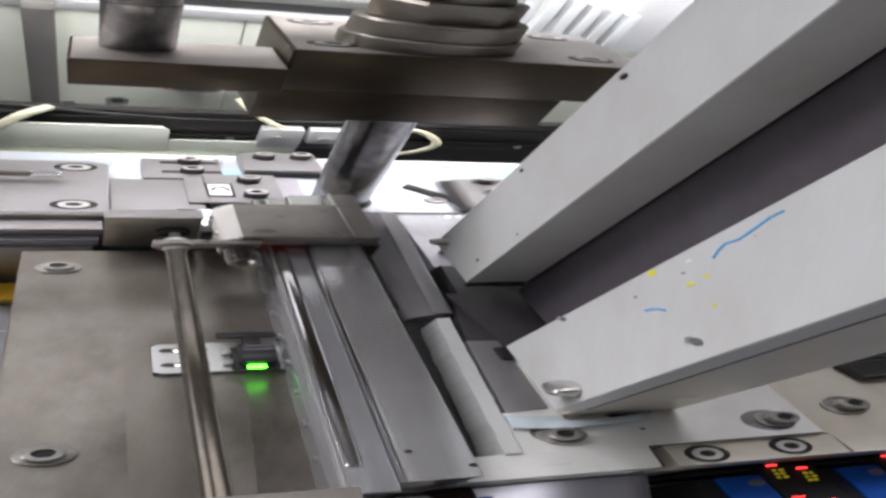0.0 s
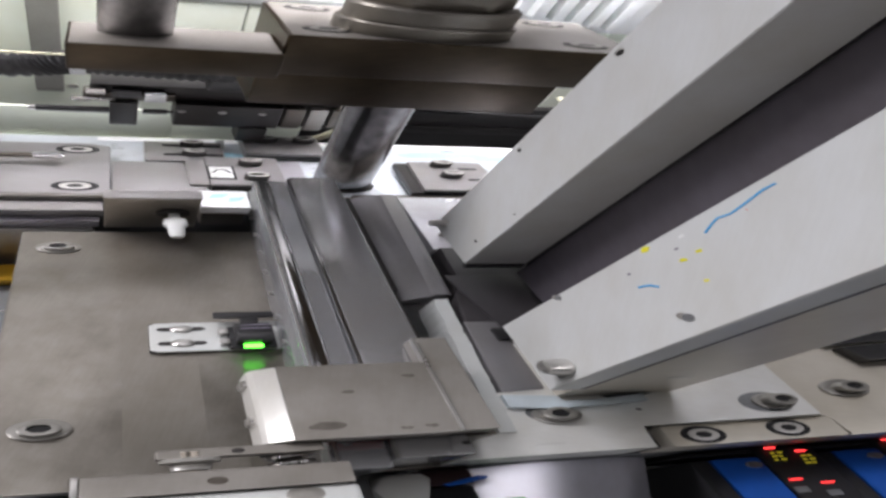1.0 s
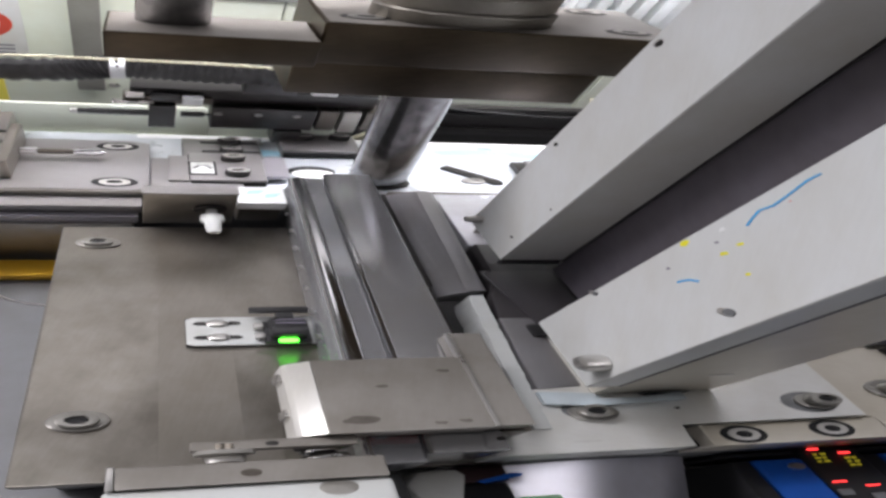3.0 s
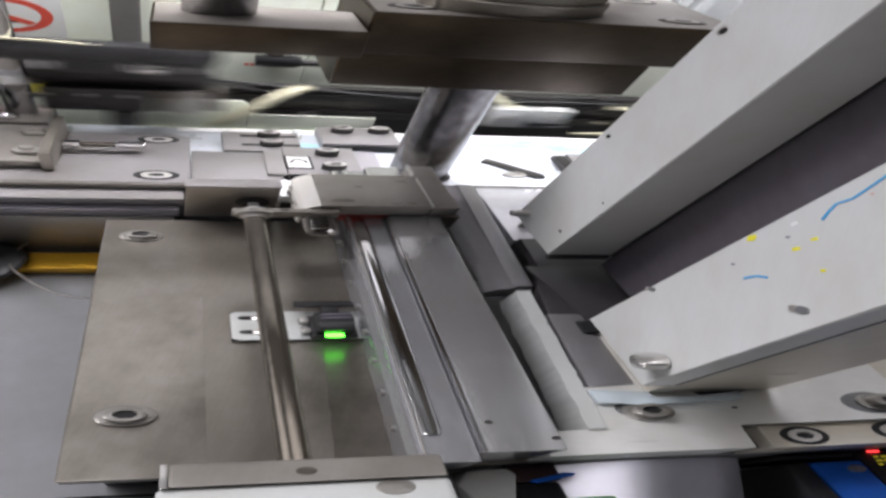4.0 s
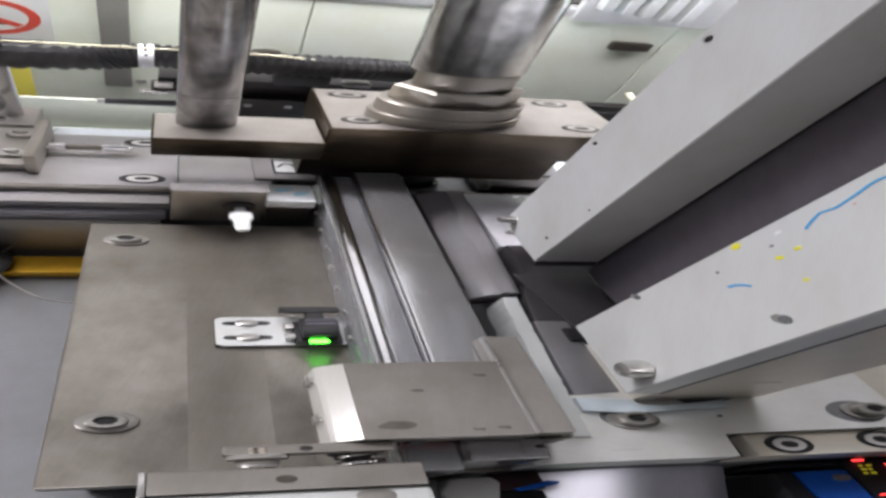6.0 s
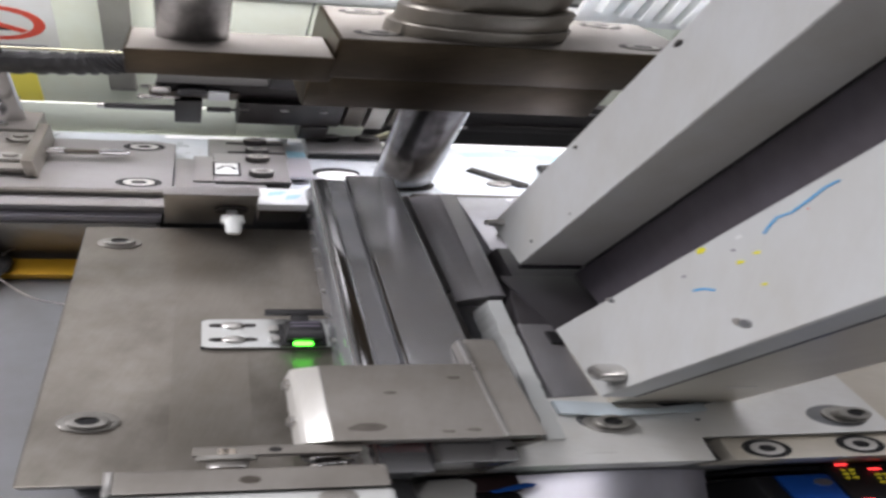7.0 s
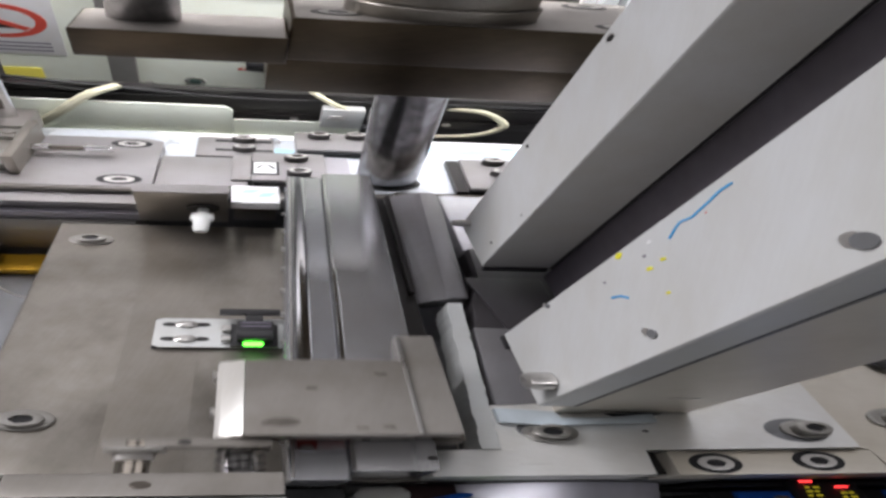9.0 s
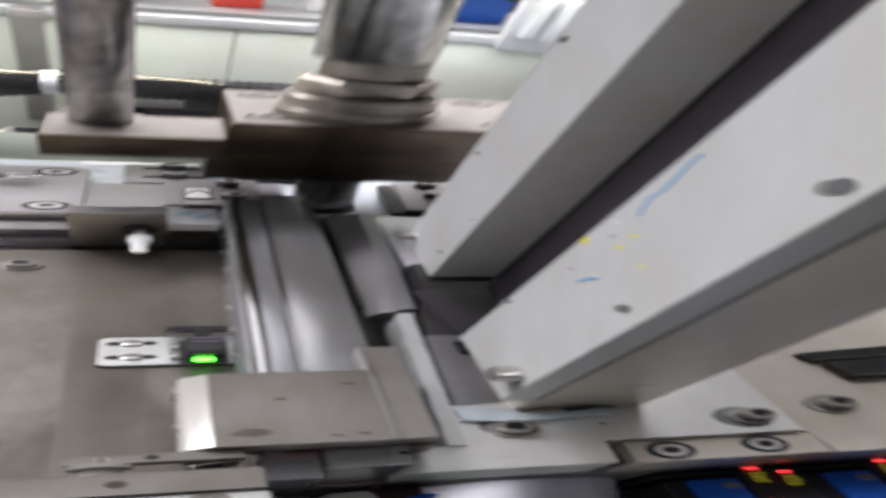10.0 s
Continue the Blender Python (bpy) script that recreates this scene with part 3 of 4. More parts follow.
# ---- magazine: two tall cheeks and the channel between them ----
def magazine():
    t = thing("magazine", (0, -30, 15), "tall pale aluminium parts magazine with an open channel", "magazine")
    TOP = 330
    bm = bmesh.new()
    box(bm, -12, 2.8, 7.2, 46, 30, TOP, 0.5)
    part("rear_cheek", bm, ALU, t, "pale anodised cheek")
    bm = bmesh.new()
    box(bm, 3.0, 16, 8.4, 46, 24, TOP, 0.5)
    part("rear_stiffener", bm, ALU, t)
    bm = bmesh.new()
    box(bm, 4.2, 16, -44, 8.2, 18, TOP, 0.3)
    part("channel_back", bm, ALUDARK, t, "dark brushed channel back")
    bm = bmesh.new()
    box(bm, -14.7, -8.4, -82, -42.4, 31, TOP, 0.6)
    cheek = part("front_cheek", bm, ALU, t, "pale cheek with coloured marker strokes")
    bm = bmesh.new()
    box(bm, -8.1, 16.5, -81.2, -44.4, 15.2, TOP, 0.5)
    stiff = part("front_stiffener", bm, BEIGE, t, "brownish steel stiffener")
    boxed("scratch", BRIGHT, stiff, 4.2, 9.4, -81.4, -81.1, 41.4, 42.3, bevel=0.05, label="bright scratch")
    boxed("joint_strip", BLACK, t, 3.5, 4.15, 7.9, 8.3, 28, TOP, bevel=0.05, label="black joint line")
    boxed("joint_strip", BLACK, t, -8.7, -8.0, -82.06, -44.4, 31, TOP, bevel=0.0, label="black joint line")
    # floor colour carries the shade inside the channel
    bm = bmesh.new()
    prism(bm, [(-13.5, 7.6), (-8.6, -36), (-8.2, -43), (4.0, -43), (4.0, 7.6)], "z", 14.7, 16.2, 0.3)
    part("channel_floor", bm, VIOLET, t, "channel floor darkened as shade")
    # black parts stand in for the shaded gap, shadow and slot at the foot
    boxed("foot_gap_shade", BLACK, t, -11.6, 2.6, 6.2, 8.6, 26.6, 30.0, bevel=0.2, label="black strip for the shaded gap under the cheek")
    bm = bmesh.new()
    prism(bm, [(0.8, -81.5), (11.7, -81.4), (4, -85.6)], "z", 15.1, 15.7, 0.1)
    part("foot_shadow", bm, BLACK, t, "small black wedge for the shadow at the foot")
    boxed("foot_slot_shade", BLACK, t, -11.6, -8.6, -44.6, -36.5, 14.9, 17.4, bevel=0.3, label="black block for the slot's shade at the foot")
    # flat discs: dark for the holes' shade, off-centre bright for lit rims
    for y, z, r in ((41.4, 159.4, 1.1), (41.4, 101.8, 0.8), (14.5, 46.3, 0.55), (12, 75, 0.4)):
        turned("screw_hole", BLACKOX, t, (-12, y, z), [(r, -0.12), (r * 1.3, -0.06), (r * 1.25, -0.02)], "x", 18)
        turned("lit_hole_rim", BRIGHT, t, (-12, y + 0.5, z), [(r * 1.7, -0.05), (r * 1.6, -0.03)], "x", 18)
    for y, z, r in ((-76.4, 155.2, 2.2), (-74.8, 99.5, 1.6), (-44.3, 66.8, 1.1)):
        turned("screw_hole", GREY, cheek, (-14.7, y, z), [(r, -0.22), (r * 0.95, -0.05)], "x", 22)
        turned("lit_hole_rim", BRIGHT, cheek, (-14.7, y + 1.4, z - 1.2), [(r * 0.95, -0.16), (r * 0.9, -0.04)], "x", 22)
    turned("cap_screw", BRIGHT, t, (-14.8, -74.4, 46.6), [(4.2, -0.2), (4.2, -2.6), (3.4, -4.0), (1.6, -4.4), (0.1, -4.2)], "x", 24, "bright domed screw")
    turned("lower_screw", BRIGHT, t, (-12, 40, 38), [(2.4, 0), (2.4, -3), (1.8, -4)], "x", 18)

    def stroke(mat, pts, w):
        b = bmesh.new()
        for (y0, z0), (y1, z1) in zip(pts, pts[1:]):
            d = Vector((y1 - y0, z1 - z0)).normalized() * w
            q = [(y0 - d.y, z0 + d.x), (y0 + d.y, z0 - d.x), (y1 + d.y, z1 - d.x), (y1 - d.y, z1 + d.x)]
            prism(b, q, "x", -14.80, -14.69)
        return part("marker_stroke", b, mat, cheek, "marker stroke")

    stroke(BLUEINK, [(-46.4, 148.4), (-46.2, 145), (-47.1, 140.6), (-48.1, 134.5), (-47.2, 131), (-48.4, 128), (-49.9, 125)], 0.32)
    stroke(BLUEINK, [(-56.7, 95.1), (-57.2, 97), (-58.0, 98.8), (-60.0, 100.6)], 0.42)
    for mat, y, z, r in ((YELLOWINK, -44.2, 107.8, 1.6), (YELLOWINK, -55.0, 113.6, 1.1), (YELLOWINK, -54.6, 119.2, 0.9), (GREYINK, -50.0, 115, 0.6),
                         (GREYINK, -50, 96.6, 0.7), (YELLOWINK, -65.2, 113, 0.7), (PAPER, -46.8, 119.5, 0.9), (REDINK, -49.5, 138, 0.25)):
        b = bmesh.new()
        prism(b, [(y + r * math.cos(a) * (0.7 + 0.5 * noise.noise((y, a, 1))), z + 1.25 * r * math.sin(a) * (0.8 + 0.4 * noise.noise((z, a, 2)))) for a in [k * 0.7 for k in range(9)]], "x", -14.79, -14.69)
        part("marker_spot", b, mat, cheek, "paint spot")


magazine()

bm = bmesh.new()
prism(bm, [(-19, -79), (-8.2, -81), (-8.2, -84.5), (-1, -84), (9, -82), (9, -86), (-10, -88), (-19, -86)], "z", 15.1, 17.5, 0.3)
solid("tape_scrap", bm, TAPE, (-8, -84, 15), "scrap of grey blue tape on the feed plate", "tape")


# ---- amplifiers, mirror sheet and leads at the very front ----
def amplifier(x):
    t = thing("fibre_amplifier", (x, -122, -30), "blue and black sensor amplifier with lit digits", "amplifier")
    case = boxed("case", BLACK, t, x - 7, x + 6.6, -150, -110.6, -50, -14, bevel=0.8)
    boxed("case_flank", BLACK, t, x - 22.4, x - 7.1, -113, -110.8, -50, -15, bevel=0.8)
    boxed("cover_step", BLACK, t, x - 22.4, x - 18.2, -150, -115.2, -50, -15.5, bevel=0.8, label="black end plate")
    cover = boxed("cover", BLUE, t, x - 18, x - 7.2, -150, -115.2, -50, -14.6, bevel=0.9, label="blue cover")
    screw = turned("cover_screw", BRIGHT, cover, (x - 9.9, -119.2, -14.6), [(1.9, 0), (1.7, 0.6), (0.1, 0.5)], seg=16)
    for k, (dx, y) in enumerate(((-4.6, -110.9), (1.6, -113.6))):
        boxed("lamp", REDLED, case, x + dx, x + dx + 2.6, y - 0.45, y + 0.3, -14, -13.6, bevel=0.1, label="lit red lamp")
        for c in range(2):
            for r in range(3):
                w = 0.9 + 0.35 * ((c + r + k) % 2)
                boxed("digit_bar", YELLED, case, x + dx + 0.3 + 1.6 * c - 0.25 * r, x + dx + 0.3 + 1.6 * c - 0.25 * r + w, y - 3.4 - 1.9 * r, y - 2.5 - 1.9 * r, -14, -13.75, bevel=0.08, label="yellow digit bar")
        boxed("status_lamp", REDLED, case, x + dx - 1.4, x + dx + 1.6, y - 17.6, y - 17.0, -14, -13.6, bevel=0.1, label="red status bar")
        boxed("push_button", GREY, case, x + dx - 2.4, x + dx + 0.8, y - 24, y - 21, -14, -13.2, bevel=0.4)
    return t


amp = amplifier(44.5)
t2 = copy_thing(amp, Matrix.Translation(at(44.5 + 29.2, -122, -30)))


def mirror_sheet():
    """A cover sheet falling to the front, bent so that the camera sees a lamp's glint."""
    bm = bmesh.new()
    rows = []
    for k in range(9):
        y = -110.3 - 60 * k / 8
        rows.append([bm.verts.new((x, y, -13 + 0.46 * (x + 17) - 0.020 * (x + 17) ** 2 + 0.63 * (y + 110))) for x in [-24.4 + 3.9 * i for i in range(11)]])
    for p, q in zip(rows, rows[1:]):
        for k in range(10):
            bm.faces.new((p[k], p[k + 1], q[k + 1], q[k]))
    made = bmesh.ops.extrude_face_region(bm, geom=list(bm.faces))
    for v in made["geom"]:
        if isinstance(v, bmesh.types.BMVert):
            v.co.z -= 1.6
    solid("mirror_sheet", bm, SHEET, (0, -130, -33), "polished steel cover sheet that mirrors the lamps", "sheet")


mirror_sheet()
bm = bmesh.new()
box(bm, -60, 90, -240, -100, -61.9, -56, 0.5)
solid("lower_tray", bm, ALUWHITE, (0, -150, -62), "pale tray under the sheet", "tray")


def valve_block():
    t = thing("valve_block", (-30, -120, -40), "maroon black valve block with a blue release lever", "valve")
    boxed("upper_block", MAROON, t, -35.0, -25.0, -118.2, -110.4, -40, -10, bevel=0.8)
    boxed("lower_block", BLACK, t, -34.4, -25.2, -150, -118.6, -56, -12, bevel=0.8)
    boxed("green_plug", MINT, t, -24.9, -17.5, -138, -126.0, -56, -9, bevel=0.8, label="pale green plug")
    bm = bmesh.new()
    prism(bm, [(-31.6, -117.8), (-24.6, -114.6), (-22.4, -115.2), (-23.2, -116.6), (-30.4, -119.0)], "z", -9.9, -8.4, 0.35)
    part("release_lever", bm, BLUE, t, "small blue release lever")
    bm = bmesh.new()
    prism(bm, [(-41.6, -112), (-34.4, -111.6), (-33.0, -114.4), (-35.2, -126), (-41.8, -126), (-44, -118)], "z", -40, -9, 0.7)
    part("white_housing", bm, FEED, t, "pale end housing")
    boxed("grey_block", GREY, t, -56, -44.2, -150, -112, -40, -9, bevel=0.8)


valve_block()


# ---- back of the slide: stop bar and knob ----
def stop_bar():
    t = thing("stop_bar", (-78, 74, 0), "dark steel stop bar behind the base plate", "bar")
    boxed("bar_body", BROWNISH, t, -89.4, -66.8, 70.5, 77, 0.1, 31, bevel=0.5)
    boxed("bar_cap", PALE, t, -89.6, -66.6, 70.3, 79, 31.1, 32.4, bevel=0.3)
    turned("stud", BLACKOX, t, (-73, 70.5, 17), [(4.2, 0), (4.2, -1.6), (2.4, -2.4)], "y", 20)
    turned("stop_knob", ALUWHITE, t, (-72.8, 70, 17.5), [(1.4, 0), (1.4, -7), (2.9, -8), (3.0, -14), (2.1, -16), (1.9, -24), (1.4, -26), (0.2, -26.2)], "y", 18, "white plastic stop knob")


stop_bar()
bm = bmesh.new()
box(bm, -66.2, -53.8, 72, 92, 15, 22, 0.5)
solid("film_box", bm, FILM, (-60, 80, 0), "white box with pale blue film beside the stop bar", "box")
bm = bmesh.new()
box(bm, -65.4, -54.4, 74, 90, 0.1, 14.9, 0.5)
solid("box_stand", bm, DARKSTEEL, (-60, 80, 0), "dark stand under the white box", "stand")
for x, y, w in ((-64, 82, 3.5), (-59.5, 78, 3)):
    b = bmesh.new()
    prism(b, [(x, y), (x + w, y + 1.5), (x + w * 1.6, y + 6), (x + w * 0.3, y + 5)], "z", 22.05, 22.2)
    solid("blue_patch", b, BLUEFILM, (x, y, 22), "scrap of pale blue film on the white box", "film")

# ---- rear table with its blocks ----
t = thing("rear_table", (0, 150, 0), "white rear table plate with protective film", "table")
boxed("table_top", TABLEFILM, t, -300, 240, 112, 200, -12, 0, bevel=0.6)
boxed("front_edge", MILLED, t, -300, 240, 100, 111.8, -12, -0.4, bevel=0.5, label="bare steel front edge")
boxed("film_edge", PAPER, t, -92, 240, 193, 199.5, 0.02, 0.3, bevel=0.05, label="white film edge")
t = thing("table_rail", (-180, 98, -20), "stepped milled steel rail along the rear table", "rail")
boxed("lower_step", WASHER, t, -300, -92, 80, 110, -62, -12.1, bevel=0.5)
boxed("middle_step", LILAC, t, -300, -90.6, 82.0, 99.8, -12, -4, bevel=0.6, label="pale ground step")
boxed("upper_step", PALE, t, -300, -89.6, 86, 99.6, -3.9, 4, bevel=0.6)
bm = bmesh.new()
box(bm, -290, 230, 112, 200, -62, -12.2, 0.6)
solid("table_support", bm, GREY, (0, 150, -62), "dark support under the rear table", "support")


def slide_block():
    t = thing("clamp_block", (-110, 135, 0), "milled steel clamp block on the rear table", "block")
    bm = bmesh.new()
    prism(bm, [(-190, 100), (-88, 100), (-88, 168), (-94, 172), (-190, 172)], "z", 0.1, 10, 0.5)
    part("block_body", bm, PALE, t)
    boxed("front_face", MILLED, t, -190, -88.6, 98.6, 99.9, 0.1, 9.2, bevel=0.2, label="browner front face")
    boxed("screw_plate", NICKEL, t, -126.5, -123.4, 112, 168, 10.1, 28, bevel=0.8, label="thin upright screw plate")
    boxed("screw_base", MILLED, t, -190, -127, 116, 170, 10.1, 17, bevel=0.8, label="low screw base")
    for y in (128, 156):
        turned("base_nut", WASHER, t, (-131, y, 17), [(4.2, 0), (4.2, 3), (3.4, 3.6), (2.2, 3.6), (2.0, 6), (0.1, 6)], "z", 6, "hexagon nut")
    turned("adjusting_screw", CHROME, t, (-123.2, 142, 17), [(3.2, 0), (3.2, 5), (2.0, 5.2), (2.0, 15), (3.0, 15.3), (3.0, 22), (2.2, 22.8)], "x", 18, "bright adjusting screw")
    turned("screw_thread", DARKSTEEL, t, (-118, 142, 17), [(2.1 + 0.25 * (k % 2), 0.55 * k) for k in range(18)], "x", 18, "dark thread")
    turned("upright_rod", CHROME, t, (-137.5, 190, 10), [(4.5, 0), (4.5, 60), (4.5, 120)], "z", 22, "bright upright rod")
    boxed("rod_clamp", MILLED, t, -148, -129, 172.5, 204, 0.1, 18, bevel=0.8)
    turned("clamp_nut", CHROME, t, (-142, 179, 18), [(5, 0), (5, 3), (3, 4), (3, 6)], "z", 6)


slide_block()
sunk_screw(-97.2, 162, 10, 6.2, group="clamp block screws")
sunk_screw(-97.0, 109.5, 10, 6.2, group="clamp block screws")

bm = bmesh.new()
box(bm, -87.6, -62, 104, 149, 0.1, 7.6, 0.5)
solid("spacer_block", bm, PALE, (-77, 126, 0), "pale spacer block beside the sliding jaw", "block")
# bar put in for the shaded gap, nearly black
bm = bmesh.new()
box(bm, -89, -58, 94, 102, 0.1, 8, 0.5)
solid("gap_shade_bar", bm, NEARBLACK, (-75, 98, 0), "near-black bar for the shaded gap beside the spacer block", "bar")
turned_t = thing("adjusting_stud", (-68, 101, 8), "bright round adjusting stud", "stud")
turned("stud_head", CHROME, turned_t, (-68, 101, 8), [(4, 0), (4, 2), (3, 3), (0.2, 3.2)])


def small_block(x0, x1, y0, y1, z0, z1, screws, label, slots=False):
    t = thing("fixture_block", ((x0 + x1) / 2, (y0 + y1) / 2, z0), label, "block", "fixture blocks")
    boxed("block_body", PALE, t, x0, x1, y0, y1, z0, z1, bevel=0.5)
    # strip that paints the shade along the block's foot
    boxed("block_base_shade", NEARBLACK, t, x0 + 0.4, x1 + 0.3, y0 - 1.2, y0, z0, z1 - 2.5, bevel=0.2, label="near-black strip for the shade under the block")
    for x, y in screws:
        # slots drawn as flat black strips for their shade
        if slots:
            for s in (-1, 1):
                boxed("slot", NEARBLACK, t, x + s * 5.5 - 3.4, x + s * 5.5 + 3.4, y - 1.8, y + 1.8, z1 - 0.1, z1 + 0.08, bevel=0.05)
        head = turned("screw_head", BLACKOX, t, (x, y, z1), [(3.6, 0), (3.6, 4.8), (3.2, 5.2)], label="socket screw")
        turned("screw_rim", SATIN, head, (x, y, z1), [(3.2, 5.2), (3.0, 5.5), (2.0, 5.5), (1.9, 4.2), (0.1, 4.2)], label="bright rim")
        turned("socket_shade", NEARBLACK, head, (x, y, z1), [(2.0, 4.3), (1.9, 4.5), (0.1, 4.5)], seg=6)
    return t


small_block(-78, -54, 152, 184, 0.1, 7, ((-63.6, 177), (-63.4, 162)), "steel block with two slotted holes", True)
small_block(-47, -21.5, 166, 196, 0.1, 8, ((-39.3, 187), (-27, 188)), "steel block with two socket screws")


def screw_on(t, x, y, z, h=5.2):
    head = turned("screw_head", BLACKOX, t, (x, y, z), [(3.6, 0), (3.6, h - 0.4), (3.2, h)], label="socket screw")
    turned("screw_rim", SATIN, head, (x, y, z), [(3.3, h), (3.2, h + 0.25), (2.0, h + 0.25), (1.9, h - 1), (0.1, h - 1)], label="bright rim")
    turned("socket_shade", NEARBLACK, head, (x, y, z), [(2.0, h - 0.9), (1.9, h - 0.7), (0.1, h - 0.7)], seg=6)


def sliding_jaw():
    """Closed; the motions draw it back along the table."""
    t = thing("sliding_jaw", (-55, 135, 3), "pale steel sliding jaw with a small engraved gauge", "jaw")
    boxed("jaw_block", PALE, t, -60.8, -39.0, 114.5, 155.4, 3.2, 10, bevel=0.5)
    boxed("jaw_tail", PALE, t, -66.6, -61.0, 114.5, 150.5, 7.8, 9.6, bevel=0.3, label="pale tail plate")
    # shade under the jaw, painted as a strip
    boxed("jaw_edge_shade", NEARBLACK, t, -60.4, -39.4, 112.8, 114.4, 3.2, 8.8, bevel=0.2, label="near-black front strip for the shade below the edge")
    boxed("jaw_tongue", LILAC, t, -38.9, -31.4, 126, 156, 3.2, 6.4, bevel=0.4, label="low tongue")
    screw_on(t, -47.8, 145.2, 10)
    screw_on(t, -47.4, 123.4, 10)
    frame_ = boxed("gauge_frame", NEARBLACK, t, -61.0, -53.0, 121.6, 141.0, 10.02, 10.3, bevel=0.1, label="dark gauge rim")
    boxed("gauge_insert", ALUWHITE, frame_, -60.4, -53.8, 123.4, 139.6, 10.3, 10.6, bevel=0.1, label="pale gauge insert")
    bm = bmesh.new()
    pipe(bm, [(-59.6, 130, 10.7), (-57.9, 134.5, 10.7), (-55.6, 134, 10.7), (-54.6, 130, 10.7)], 0.4, 6)
    part("engraved_arc", bm, NEARBLACK, frame_, "dark engraved arc")
    return t


def clamp_plate():
    """Closed; the motions draw it aside behind the magazine."""
    t = thing("clamp_plate", (14, 136, 3), "pale steel clamp plate with two socket screws", "clamp")
    bm = bmesh.new()
    prism(bm, [(2.4, 113), (27, 113), (29, 117), (29, 157), (4.2, 157)], "z", 3.0, 9, 0.4)
    part("plate_body", bm, PALE, t)
    # shade under the plate, painted as a strip
    boxed("plate_edge_shade", NEARBLACK, t, 2.6, 28.6, 111.2, 112.9, 3.0, 8.2, bevel=0.2, label="near-black front strip for the shade below the edge")
    bm = bmesh.new()
    prism(bm, [(-1.6, 110), (2.0, 110), (3.8, 156), (-0.2, 156)], "z", 3.0, 7.4, 0.3)
    part("stop_bar", bm, BLACKOX, t, "dark stop bar")
    screw_on(t, 13.9, 150.8, 9)
    screw_on(t, 14.3, 133.8, 9)
    for y in (146, 129):
        # slot shade as a flat black strip on the plate
        boxed("slot", NEARBLACK, t, 19.4, 25.4, y - 1.4, y + 1.4, 8.95, 9.08, bevel=0.0, label="flat black strip for the slot's shade")
    boxed("plate_foot", MILLED, t, 20, 28, 140, 156, 0.1, 2.9, bevel=0.2)
    return t


jaw = sliding_jaw()
clamp = clamp_plate()
t = thing("die_ring", (-39, 141, 0), "dark round die bore with a bright rim in the rear table", "die")
# black disc on the table for the bore's shade
turned("bore", NEARBLACK, t, (-39.2, 142, 0), [(7.4, 0.02), (7.4, 1.2), (7.0, 1.4), (0.1, 1.4)], seg=36, label="flat black disc for the bore's shade")
turned("rim", PAPER, t, (-39.2, 136.5, 0), [(6.6, 1.4), (6.6, 2.0), (6.2, 2.2), (0.1, 2.2)], seg=36, label="bright rim")
t = thing("release_lever", (12, 140, 0), "dark release lever on the rear table with a pivot screw", "lever")
bm = bmesh.new()
prism(bm, [(3.8, 151), (6.4, 156), (21.0, 132), (20.6, 127), (17.4, 126.4)], "z", 0.1, 1.9, 0.3)
part("lever_arm", bm, BLACKOX, t)
turned("pivot_screw", WASHER, t, (11.6, 131.5, 0), [(4.0, 0.1), (4.0, 1.6), (3.2, 2.1), (1.6, 2.1), (1.5, 1.2), (0.1, 1.2)], seg=24, label="pale pivot screw")
bm = bmesh.new()
box(bm, -20, 26, 100, 109, 0.1, 5, 0.5)
solid("ledge_bar", bm, DARKSTEEL, (0, 108, 0), "dark ledge bar on the rear table", "bar")
# film patches, the larger ones painting the table's blue sheen
for x, y, w in ((-56, 165, 9), (8, 176, 30), (34, 172, 34), (-14, 178, 14)):
    b = bmesh.new()
    prism(b, [(x, y), (x + w, y + 2), (x + w * 1.1, y + 9), (x + w * 0.4, y + 12), (x - 2, y + 6)], "z", 0.05, 0.2)
    solid("blue_patch", b, BLUEFILM, (x, y, 0), "pale blue film patch that also carries the white table's blue sheen", "film")

t = thing("locating_pin", (-54, 186, 0), "small white locating pin on the rear table", "pin")
turned("pin_body", PAPER, t, (-54, 187, 0), [(1.6, 0.1), (1.6, 7), (1.0, 8), (0.1, 8.2)], seg=16)
turned("pin_collar", BRIGHT, t, (-54, 187, 0), [(2.6, 0.1), (2.6, 1.2), (1.7, 1.4)], seg=16)
# plate added for the white glare here; its pale colour carries it
t = thing("glare_plate", (0, 70, 0), "pale plate added for the glare beside the magazine foot", "plate")
boxed("plate_body", MIRROR, t, -9.2, 22, 37, 99, 0.1, 11, bevel=0.5)
turned("plate_pin", WASHER, t, (-4, 52, 11), [(1.6, 0), (1.6, 4), (1.2, 4.6), (0.1, 4.6)], seg=16, label="small steel pin")

# ---- press: guide post, ram and head ----
t = thing("guide_post", (-20.8, 127, 0), "polished steel guide post standing on the rear table", "post")
LEAN = -0.035
bm = bmesh.new()
lathe(bm, (-20.8, 127, 0), [(9.2, 0.1), (9.2, 118)], seg=40)
for v in bm.verts:
    v.co.x += LEAN * v.co.z
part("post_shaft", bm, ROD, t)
turned("post_collar", BLACKOX, t, (-20.8, 127, 0), [(10.6, 0.05), (10.6, 1.6), (9.3, 2.0)], seg=36, label="dark seal ring")


